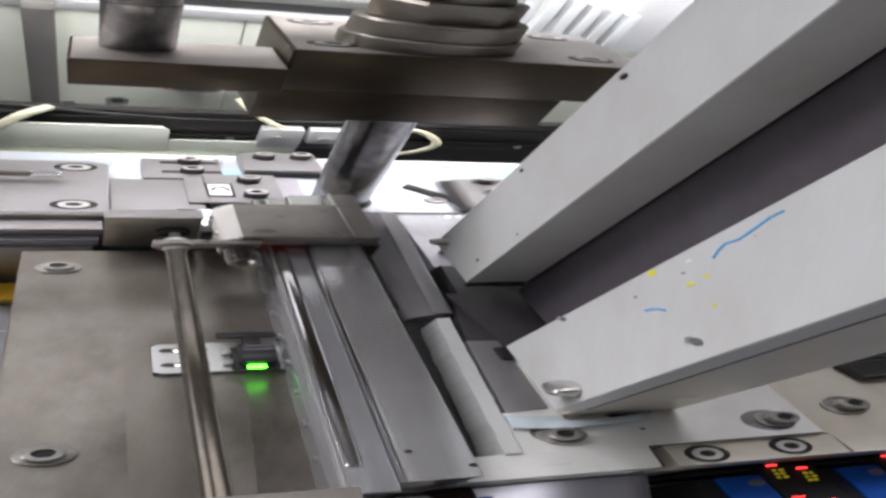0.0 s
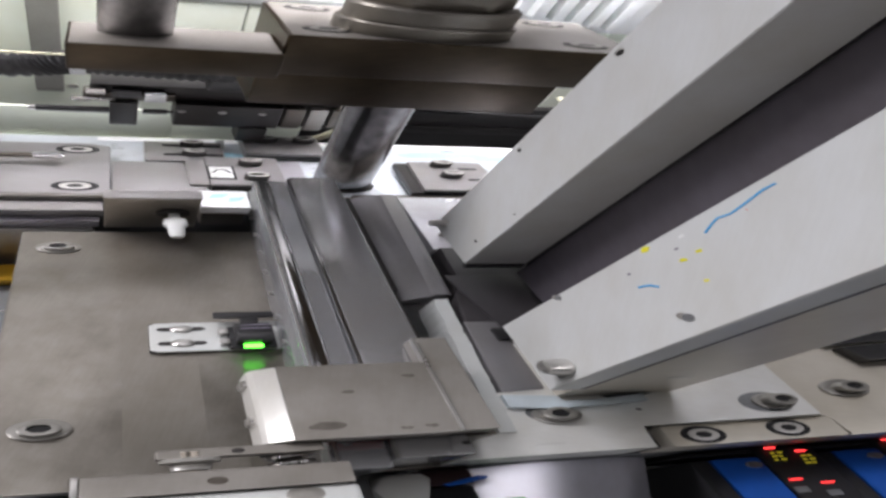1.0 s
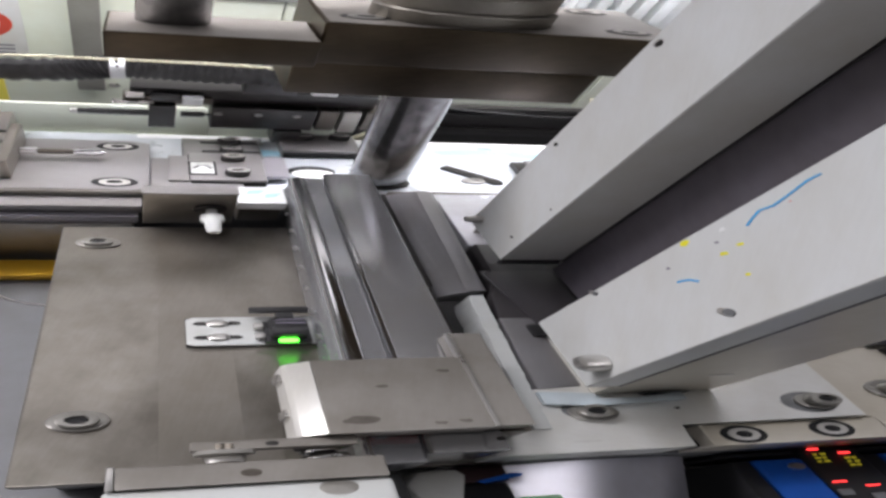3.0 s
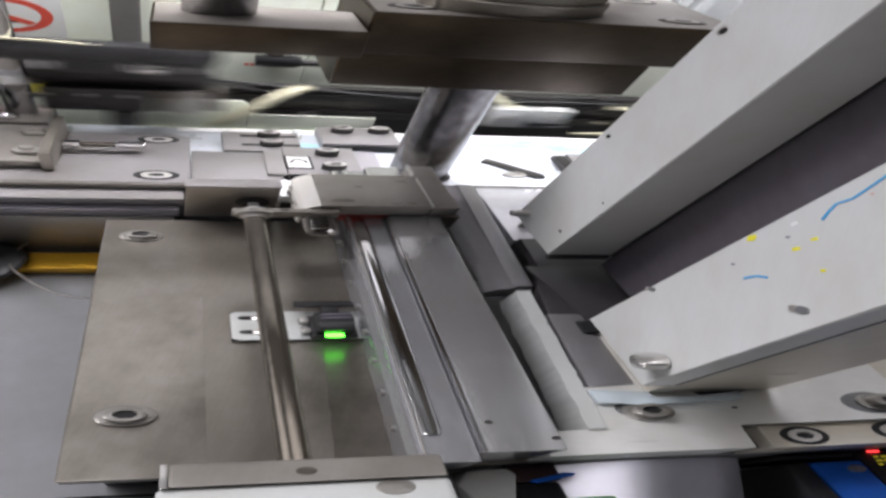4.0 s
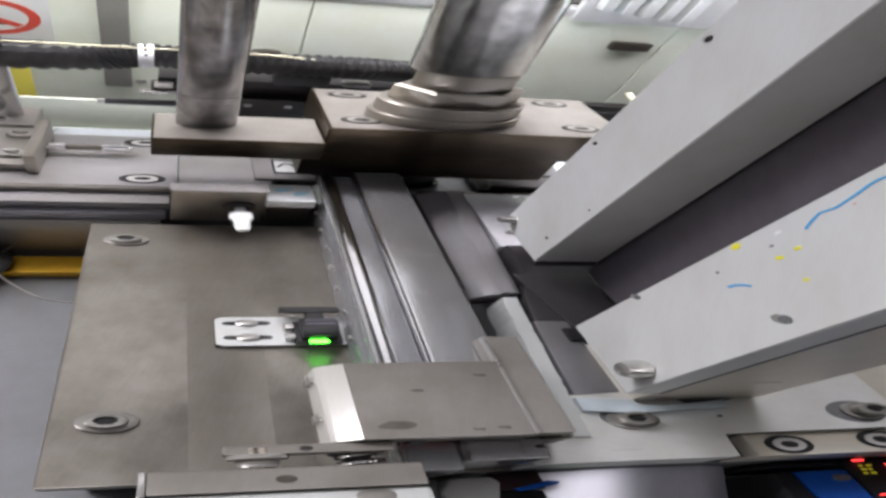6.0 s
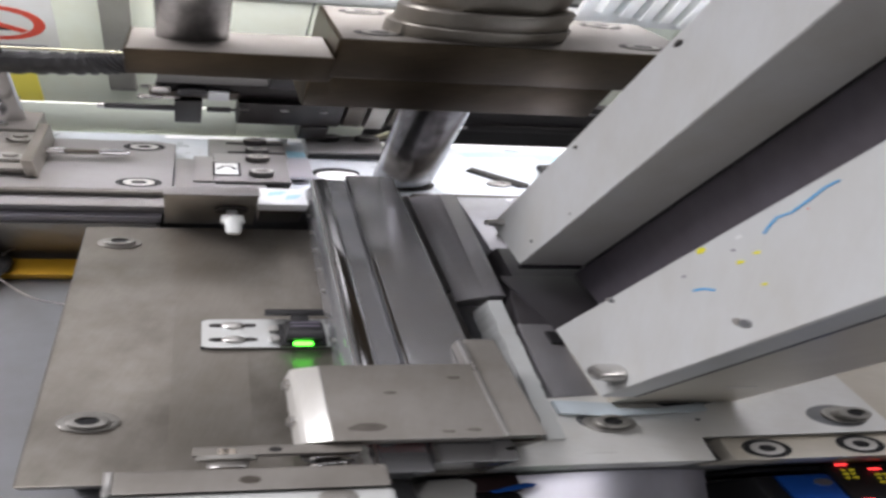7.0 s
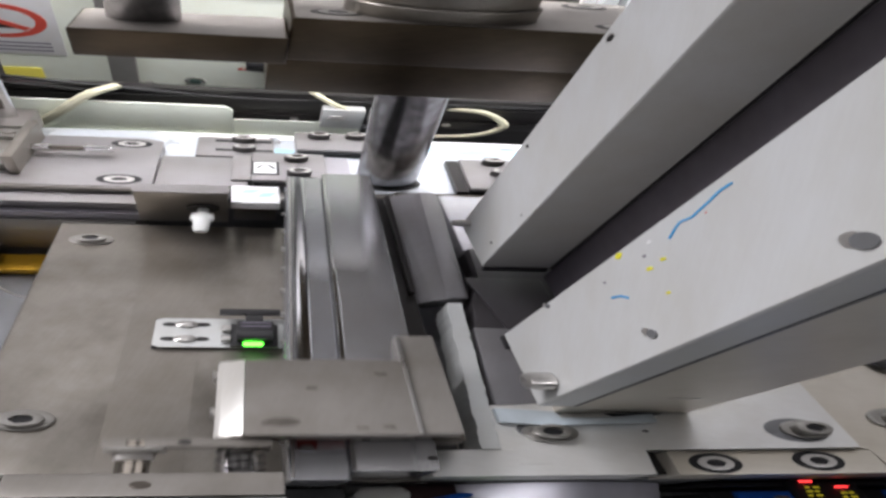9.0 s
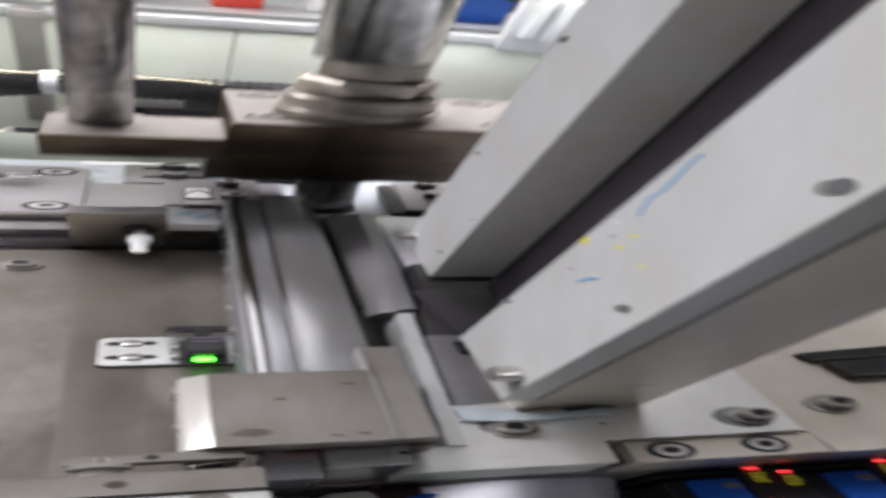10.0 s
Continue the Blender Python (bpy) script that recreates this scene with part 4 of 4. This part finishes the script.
def press_head():
    """At its lowest; the motions lift it."""
    t = thing("press_head", (-40, 130, 43), "steel press head, its shade put into dark colour, with a flanged ram", "press head")
    # pale top sheets and dark sides put light and shade into the colour
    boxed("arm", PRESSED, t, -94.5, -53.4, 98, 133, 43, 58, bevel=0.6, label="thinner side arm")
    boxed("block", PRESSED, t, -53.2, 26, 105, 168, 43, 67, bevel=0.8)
    boxed("lit_top_face", GROUND, t, -93.9, -54, 98.6, 132.4, 58.0, 58.1, bevel=0, label="top face in lighter steel for the light on it")
    boxed("lit_top_face", GROUND, t, -52.4, 25.2, 105.8, 167.2, 67.0, 67.1, bevel=0, label="top face in lighter steel for the light on it")
    boxed("die", PRESSED, t, -57, 12, 106, 152, 22, 42.8, bevel=0.5)
    for x, y in ((-44, 158), (-44, 118), (14, 158), (14, 118)):
        # flat dark discs paint the shade of the sunk screw holes
        turned("counterbore", BLACKOX, t, (x, y, 67.1), [(5.4, 0), (5.3, 0.12), (0.1, 0.12)])
        head = turned("screw_head", WASHER, t, (x, y, 67.1), [(3.9, 0.1), (3.9, 0.5), (2.2, 0.6), (2.1, 0.3), (0.1, 0.3)])
        turned("socket_shade", BLACKOX, head, (x, y, 67.1), [(2.2, 0.3), (2.1, 0.55), (0.1, 0.55)], seg=6)
    fx = -22.5
    turned("flange", NICKEL, t, (fx, 127, 67), [(20, 0.1), (20, 6.4), (19.4, 7), (10.5, 7)], seg=48)
    turned("flange_ring", NICKEL, t, (fx, 127, 67), [(18.8, 7.1), (18.8, 15), (18, 16), (10.5, 16)], seg=48)
    turned("lock_nut", NICKEL, t, (fx, 127, 67), [(16.5, 16.1), (16.5, 25), (15.4, 26.4), (10.5, 26.4)], seg=6)
    turned("collar", NICKEL, t, (fx, 127, 67), [(12.4, 26.5), (12.4, 37), (11.8, 38), (10.5, 38)], seg=40)
    bm = bmesh.new()
    lathe(bm, (fx, 127, 67), [(13.0, 38.1), (13.8, 39.2), (13.8, 250)], seg=40)
    for v in bm.verts:
        v.co.x += LEAN * (v.co.z - 67)
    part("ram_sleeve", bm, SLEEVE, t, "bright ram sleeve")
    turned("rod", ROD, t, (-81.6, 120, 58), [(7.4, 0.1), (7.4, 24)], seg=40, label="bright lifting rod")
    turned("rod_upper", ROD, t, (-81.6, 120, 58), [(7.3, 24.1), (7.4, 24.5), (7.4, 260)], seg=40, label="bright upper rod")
    return t


press = press_head()


# ---- behind the table ----
t = thing("drive_housing", (60, 245, -40), "black drive housing under the transfer beam", "housing")
boxed("housing_body", BLACKOX, t, -66, 260, 252, 268, -44, -8, bevel=0.8)
boxed("housing_lid", BLACK, t, -64, 258, 251.4, 268, -7.9, -5.5, bevel=0.4)
for x in (-40, 140):
    boxed("housing_foot", GREY, t, x - 8, x + 8, 254, 266, -62, -44.1, bevel=0.5)


def air_fitting():
    t = thing("air_fitting", (-52, 304, 30), "black air fitting with a blue release ring", "fitting")
    turned("elbow", BLACK, t, (-55, 304, 27), [(6, -9), (6.5, -4), (6.5, 6), (5, 8)], "x", 20)
    turned("stem", BLACK, t, (-47, 304, 26), [(3.4, 0), (3.4, 9), (4.2, 9.4), (4.2, 12)], "x", 18)
    turned("release_ring", BLUE, t, (-35, 304, 26), [(4.0, 0), (4.0, 2.4), (2.6, 2.6)], "x", 18)
    turned("knob", DARKSTEEL, t, (-57, 304, 33), [(3, 0), (3, 5), (5.5, 7), (5.5, 10), (3.5, 11)], "z", 18, "knurled knob")
    boxed("holder", GREY, t, -60, -50, 308, 319.8, 20, 32, bevel=0.6)


air_fitting()


# ---- transfer gripper that slides along the axis ----
def transfer_arm():
    t = thing("transfer_arm", (-70, 195, 40), "black transfer gripper with a corrugated hose", "gripper")
    boxed("slide_body", BLACKOX, t, -70, -38, 184, 206, 25, 46, bevel=0.8)
    boxed("rail_carrier", BLACKOX, t, -94, -20, 190, 212, 46.2, 60, bevel=0.8, label="dark carrier bar")
    boxed("beam_link", BLACKOX, t, -60, -25, 206.2, 249, 27.2, 62, bevel=0.8)
    boxed("beam", BLACKOX, t, -62, 420, 236, 250, -5, 3.5, bevel=0.6, label="black lower beam")
    boxed("slide_face", BLACKOX, t, -62, 420, 238, 250, 3.6, 19, bevel=0.6, label="dark slide face")
    boxed("top_rail", BLACKOX, t, -62, 420, 240, 250, 19.1, 27, bevel=0.6, label="black top rail")
    for k in range(6):
        turned("beam_screw", BRIGHT, t, (-40 + 56 * k, 236, -0.5), [(1.8, 0), (1.6, -0.8), (0.2, -0.8)], "y", 12)
    boxed("valve_body", ALUWHITE, t, 81, 96, 226, 235.8, -4, 18, bevel=0.8, label="bright small valve")
    boxed("valve_plug", ALUWHITE, t, 98, 110, 226, 235.6, 2, 18, bevel=0.8, label="bright valve plug")
    boxed("valve_base", GREY, t, 80, 114, 230, 235.9, -6, -4.1, bevel=0.4)
    for x in (86, 104):
        turned("valve_nut", BRIGHT, t, (x, 226, 8), [(3.0, 0), (3.0, -2), (2.2, -2.5)], "y", 6)
    for label, mat, pts, r in (
        ("ivory cable over the beam", CABLE, [(-17, 222, -10), (-8, 222, 5), (3, 226, 24), (12, 236, 30)], 2.6),
        ("black cable along the beam", RUBBER, [(-55, 238, 40), (-20, 238, 33), (6, 238, 28), (58, 240, 19), (118, 240, 21), (260, 242, 20)], 1.8),
        ("thin black cable along the beam", RUBBER, [(-55, 236, 30), (-17, 236, 27), (18, 238, 20), (78, 240, 18.5), (318, 242, 17)], 1.3),
        ("ivory cable to the valve", CABLE, [(72, 248, 40), (76, 240, 32), (84, 232, 22), (90, 230, 17)], 1.6),
        ("ivory cable arched over the beam", CABLE, [(120, 232, -14), (138, 228, -8), (148, 230, 4), (140, 236, 16), (126, 240, 17)], 2.0),
    ):
        bm = bmesh.new()
        pipe(bm, pts, r, 10)
        part("cable", bm, mat, t, label)
    boxed("clamp", BLACKOX, t, -88.6, -80.6, 184, 200, 24, 46, bevel=0.6)
    boxed("pivot_plate", DARKSTEEL, t, -96, -70, 188, 200, 46.4, 53, bevel=0.8, label="dark pivot plate")
    turned("pivot_pin", BRIGHT, t, (-99, 188, 47), [(2.2, 0), (2.2, 5), (1.4, 5.4), (1.4, 12)], "x", 16, "silver pivot pin")
    turned("pivot_nut", BRIGHT, t, (-95, 187.5, 54.5), [(2.8, 0), (2.8, 5), (1.6, 5.4)], "x", 6, "silver nut")
    turned("collar", BLACK, t, (-88, 187.5, 53), [(3.4, 0), (3.4, 8), (2.4, 8.6)], "x", 18)
    for x in (-68, -56, -44):
        turned("body_screw", BRIGHT, t, (x, 184, 40), [(1.4, 0), (1.2, -0.7), (0.1, -0.7)], "y", 12)
    boxed("tool_post", DARKSTEEL, t, -37, -31, 184, 200, 26, 45.8, bevel=0.6)
    boxed("tool_post", MILLED, t, -29.6, -24, 184, 200, 24, 45.8, bevel=0.6, label="pale tool post")
    boxed("tool_post", DARKSTEEL, t, -22.6, -17, 184, 200, 28, 45.8, bevel=0.6)
    turned("damper", BLACK, t, (-106, 190, 35.5), [(1.6, -3.5), (2.6, -3), (2.6, 0), (2.8, 0.4), (2.8, 17), (2.4, 18)], "x", 18, "black shock absorber")
    turned("damper_tip", BRIGHT, t, (-109, 190, 35.5), [(1.4, -2.4), (2.4, -2), (2.4, 2)], "x", 18)
    turned("damper_stop", BLACK, t, (-79, 190, 35.5), [(2.4, 0), (2.4, 7), (1.2, 7.2), (1.2, 10)], "x", 18)
    boxed("finger", BLACKOX, t, -50, -41, 182, 200, 11, 25, bevel=0.6)
    boxed("cover", FILM, t, -79, -73, 183, 189.8, 48, 55, bevel=0.6, label="white plug cover")
    boxed("plug", BRIGHT, t, -42, -34, 184, 192, 61, 65, bevel=0.8, label="bright plug")
    bm = bmesh.new()
    pipe(bm, [(-330, 190, 66), (-200, 190, 68), (-120, 190, 72), (-97, 190, 77.5), (-70, 190, 76), (-40, 190, 76), (-22, 196, 72)], 8.4, 14, 0.07)
    part("corrugated_hose", bm, RUBBER, t, "black corrugated hose")
    turned("hose_clip", FILM, t, (-97, 190, 77.3), [(9.0, -2.0), (9.0, 2.0), (7.0, 2.2)], "x", 22, "pale hose clip")
    bm = bmesh.new()
    pipe(bm, [(-330, 186, 80), (-180, 186, 84), (-100, 186, 85), (-60, 186, 84), (-25, 190, 74)], 0.9, 8)
    part("signal_lead", bm, CABLE, t, "thin ivory lead")
    boxed("hose_carrier", BLACK, t, -62, -46, 184, 198, 60.2, 70, bevel=1.2)
    return t


arm = transfer_arm()


# ---- back panel of the machine ----
def back_panel():
    t = thing("back_panel", (0, 322, 0), "cream painted sheet metal back panel", "panel")
    for x0, x1 in ((-420, -43.4), (-42.6, 96), (97, 420)):
        boxed("panel_sheet", CREAM, t, x0, x1, 320, 326, -100, 93, bevel=0.6)
    boxed("top_rail", ALUWHITE, t, -420, 420, 316, 330, 93.4, 101, bevel=0.8, label="pale top rail")


back_panel()
# made-up strip for the lit lower panel, edges fitted to the camera's view
t = thing("lit_panel_strip", (-200, 230, -25), "cream strip standing in for the lit lower back panel", "cover")
bm = bmesh.new()
prism(bm, [(-330, 15), (-70.4, 15), (-67.8, 11), (-67.8, -25), (-330, -25)], "y", 228.5, 231.5, 0.15)
part("cover_sheet", bm, CREAM, t)
boxed("cover_step", CREAM, t, -67.6, -22, 229, 231.5, -25, 0, bevel=0.15, label="lower step of the cover")
boxed("cover_flange", CREAM, t, -330, -22, 221, 228.4, -25, -22, bevel=0.3, label="folded flange")


def panel_handle():
    t = thing("pull_handle", (-110, 310, 40), "bright flat pull handle on the cream panel", "handle")
    bm = bmesh.new()
    prism(bm, [(319.8, -10), (306, -8), (303, -3), (303, 96), (306, 101), (319.8, 103), (319.8, 97), (309, 94), (308, 92), (308, -1), (309, -3), (319.8, -5)], "x", -115, -105, 0.5)
    part("grip", bm, WASHER, t)
    for z in (-7, 100):
        turned("handle_screw", BRIGHT, t, (-102, 319.8, z), [(2.4, 0), (2.2, -1.2), (0.2, -1.4)], "y", 14)


panel_handle()


def notice():
    t = thing("prohibition_notice", (-150, 319, 50), "white notice with a red prohibition ring", "sign")
    sheet = boxed("sheet", PAPER, t, -196, -131.5, 318.6, 319.7, 22, 118, bevel=0.2)
    bm = bmesh.new()
    lathe(bm, (-152, 318.5, 57), [(17, 0), (17, -0.3), (13.2, -0.3), (13.2, 0)], "y", 44)
    bm.faces.ensure_lookup_table()
    part("ring", bm, REDINK, sheet, "red ring")
    turned("ring_field", PAPER, sheet, (-152, 318.2, 57), [(13.0, 0.2), (13.0, -0.2)], "y", 40)
    bm = bmesh.new()
    prism(bm, [(-163, 63), (-160.5, 66), (-141, 51), (-143.5, 48)], "y", 317.6, 317.9)
    part("bar", bm, REDINK, sheet, "red bar")
    boxed("pictogram", BLACK, sheet, -158, -147, 317.95, 318.0, 50, 55, bevel=0, label="black pictogram bar")
    for k in range(3):
        boxed("text_line", GREYINK, sheet, -186, -136, 318.4, 318.6, 34 - 4 * k, 35.6 - 4 * k, bevel=0)


notice()
t = thing("warning_label", (-150, 319, -30), "yellow warning label with dark bars", "sign")
boxed("sheet", YELLOWSIGN, t, -200, -143, 318.6, 319.7, -76, 6, bevel=0.2)
for z in (-30, -58):
    boxed("text_bar", GREYINK, t, -186, -152, 318.4, 318.6, z, z + 2.5, bevel=0)
t = thing("red_caption", (-60, 319, 20), "short line of red writing on the cream panel", "writing")
for k in range(7):
    boxed("letter_bar", REDINK, t, -67 + 2.4 * k, -65.3 + 2.4 * k, 319.4, 319.9, 14, 16.4, bevel=0)
t = thing("panel_bolt", (-86, 318, 0), "small bolt with a washer on the cream panel", "bolt")
turned("washer", BRIGHT, t, (-84, 319.8, -2), [(4.5, 0), (4.3, -0.8), (0.2, -0.9)], "y", 18)
turned("head", GREENSTEEL, t, (-84, 318.8, -2), [(2.6, 0), (2.6, -2), (0.2, -2.2)], "y", 6)


def wiring_duct():
    t = thing("wiring_duct", (95, 310, 60), "slotted grey wiring duct with pale fingers", "duct")
    boxed("trough", ALU, t, 50, 150, 312, 319, 90, 190, bevel=0.6)
    for k in range(5):
        boxed("finger", ALUWHITE, t, 54 + 8 * k, 58.5 + 8 * k, 300, 311.8, 104 - 2 * k, 140 - 3 * k, bevel=0.6)
    boxed("fastener", DARKSTEEL, t, 74, 90, 312, 319, 62, 70, bevel=0.6)


wiring_duct()


def far_bench():
    t = thing("far_bench", (0, 620, 60), "far workbench with mixed boxes behind the machine", "bench")
    boxed("bench_top", ALUWHITE, t, -500, 500, 600, 760, 40, 52, bevel=2)
    boxed("bench_body", GREY, t, -480, 480, 610, 750, -632, 39, bevel=2)
    return t


far_bench()
rng = random.Random(4)
for k in range(14):
    x = -420 + 62 * k + rng.uniform(-12, 12)
    w, d, h = rng.uniform(26, 48), rng.uniform(30, 60), rng.uniform(18, 70)
    mat = (PAPER, BLUE, FILM, GREY, YELLOWSIGN, ALUWHITE, REDINK)[k % 7]
    bm = bmesh.new()
    box(bm, x, x + w, 640, 640 + d, 52.1, 52 + h, 2.0)
    solid("storage_box", bm, mat, (x, 640, 52), "small coloured box standing on the far bench", "box", "boxes on the far bench")

# ---- wire and tape beside the base plate ----
bm = bmesh.new()
box(bm, -170, -108, 57, 75, -61.9, -54, 0.8)
solid("amber_bar", bm, YELLOW, (-140, 66, -62), "amber tape covered bar below the base plate", "bar")
bm = bmesh.new()
pipe(bm, [(-106, 102, -45), (-115, 101, -45), (-126, 93, -45), (-134, 73, -45), (-135, 56, -45), (-131, 43, -45), (-122, 26.5, -45), (-112, 20, -45), (-106, 18, -45)], 0.5, 8)
solid("loop_wire", bm, COPPER, (-130, 60, -50), "thin bare wire bent into a loop", "wire")
bm = bmesh.new()
pipe(bm, [(-150, 40, -60), (-138, 50, -50), (-136, 70, -48), (-150, 90, -56)], 4.0, 10)
solid("dark_lead", bm, RUBBER, (-140, 60, -60), "dark lead lying beside the base plate", "cable")


# ---- motions ----
def motions():
    lean = Vector((math.sin(radians(-TURN)), math.cos(radians(-TURN)), 0))
    home = carriage.location.copy()
    steps = ((0, 130), (0.1, 112), (0.2, 77), (0.3, 54), (0.4, 31), (0.5, 4), (0.6, 0), (3.25, 0), (3.35, 10), (3.5, 60), (3.65, 118), (3.75, 130),
             (4.35, 130), (4.4, 127), (4.5, 100), (4.6, 74), (4.7, 33), (4.8, 4), (4.9, 0), (7.4, 0), (7.5, 4), (7.6, 14), (7.7, 53), (7.8, 76), (7.9, 114), (8.0, 127), (8.1, 130),
             (8.6, 130), (8.7, 108), (8.8, 54), (8.9, 24), (9.0, 4), (9.1, 0), (10.0, 0))
    steps = [(t, d * 146 / 130) for t, d in steps]
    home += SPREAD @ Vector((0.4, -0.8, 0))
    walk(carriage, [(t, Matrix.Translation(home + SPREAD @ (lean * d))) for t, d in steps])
    low = press.location.copy()
    rise = ((0, 74), (0.9, 74), (1.0, 70), (1.1, 65), (1.2, 56), (1.3, 44), (1.4, 33), (1.5, 22), (1.6, 10), (1.7, 2), (1.8, 0), (2.2, 0), (2.3, 7), (2.4, 28), (2.5, 52), (2.6, 62), (2.7, 69), (2.9, 74),
            (5.35, 74), (5.5, 68), (5.6, 54), (5.7, 34), (5.8, 17), (5.9, 5), (6.0, 0), (6.45, 0), (6.55, 8), (6.7, 40), (6.8, 55), (6.9, 61), (7.0, 65), (7.2, 72), (7.3, 74),
            (9.35, 74), (9.5, 70), (9.6, 66), (9.7, 60), (9.8, 48), (9.9, 34), (10.0, 19))
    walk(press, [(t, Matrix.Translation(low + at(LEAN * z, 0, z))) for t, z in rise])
    # the two jaws of the rear table open after each stroke of the press
    draw = ((0, 0), (2.05, 0), (2.2, -16), (3.85, -16), (3.98, 0), (6.35, 0), (6.5, -16), (8.13, -16), (8.28, 0), (10.0, 0))
    rest = jaw.location.copy()
    walk(jaw, [(t, Matrix.Translation(rest + at(x, 0, 0))) for t, x in draw])
    aside = ((0, 16), (0.1, 0), (2.05, 0), (2.25, 28), (4.36, 28), (4.5, 0), (6.35, 0), (6.55, 28), (8.62, 28), (8.76, 0), (10.0, 0))
    still = clamp.location.copy()
    walk(clamp, [(t, Matrix.Translation(still + at(x, 0, 0))) for t, x in aside])
    here = arm.location.copy()
    slide = ((0, -118), (0.55, -118), (0.6, -110), (0.7, -62), (0.8, -18), (0.9, 0), (3.75, 0), (3.8, -3), (3.9, -26), (4.0, -62), (4.1, -105), (4.2, -118),
             (4.85, -118), (4.9, -108), (5.0, -68), (5.1, -28), (5.2, -3), (5.3, 0), (8.05, 0), (8.1, -3), (8.2, -26), (8.3, -62), (8.4, -105), (8.5, -118),
             (9.0, -118), (9.1, -110), (9.2, -72), (9.3, -34), (9.4, -6), (9.5, 0), (10.0, 0))
    dip = ((0, 0), (2.9, 0), (3.15, -14), (3.45, -14), (3.7, 0), (7.05, 0), (7.3, -12), (7.45, -15), (7.65, -13), (7.9, -2), (8.05, 0), (10.0, 0))
    moments = sorted({t for t, _ in slide + dip})
    walk(arm, [(t, Matrix.Translation(here + at(float(np.interp(t, *zip(*slide))), 0, float(np.interp(t, *zip(*dip)))))) for t in moments])


motions()
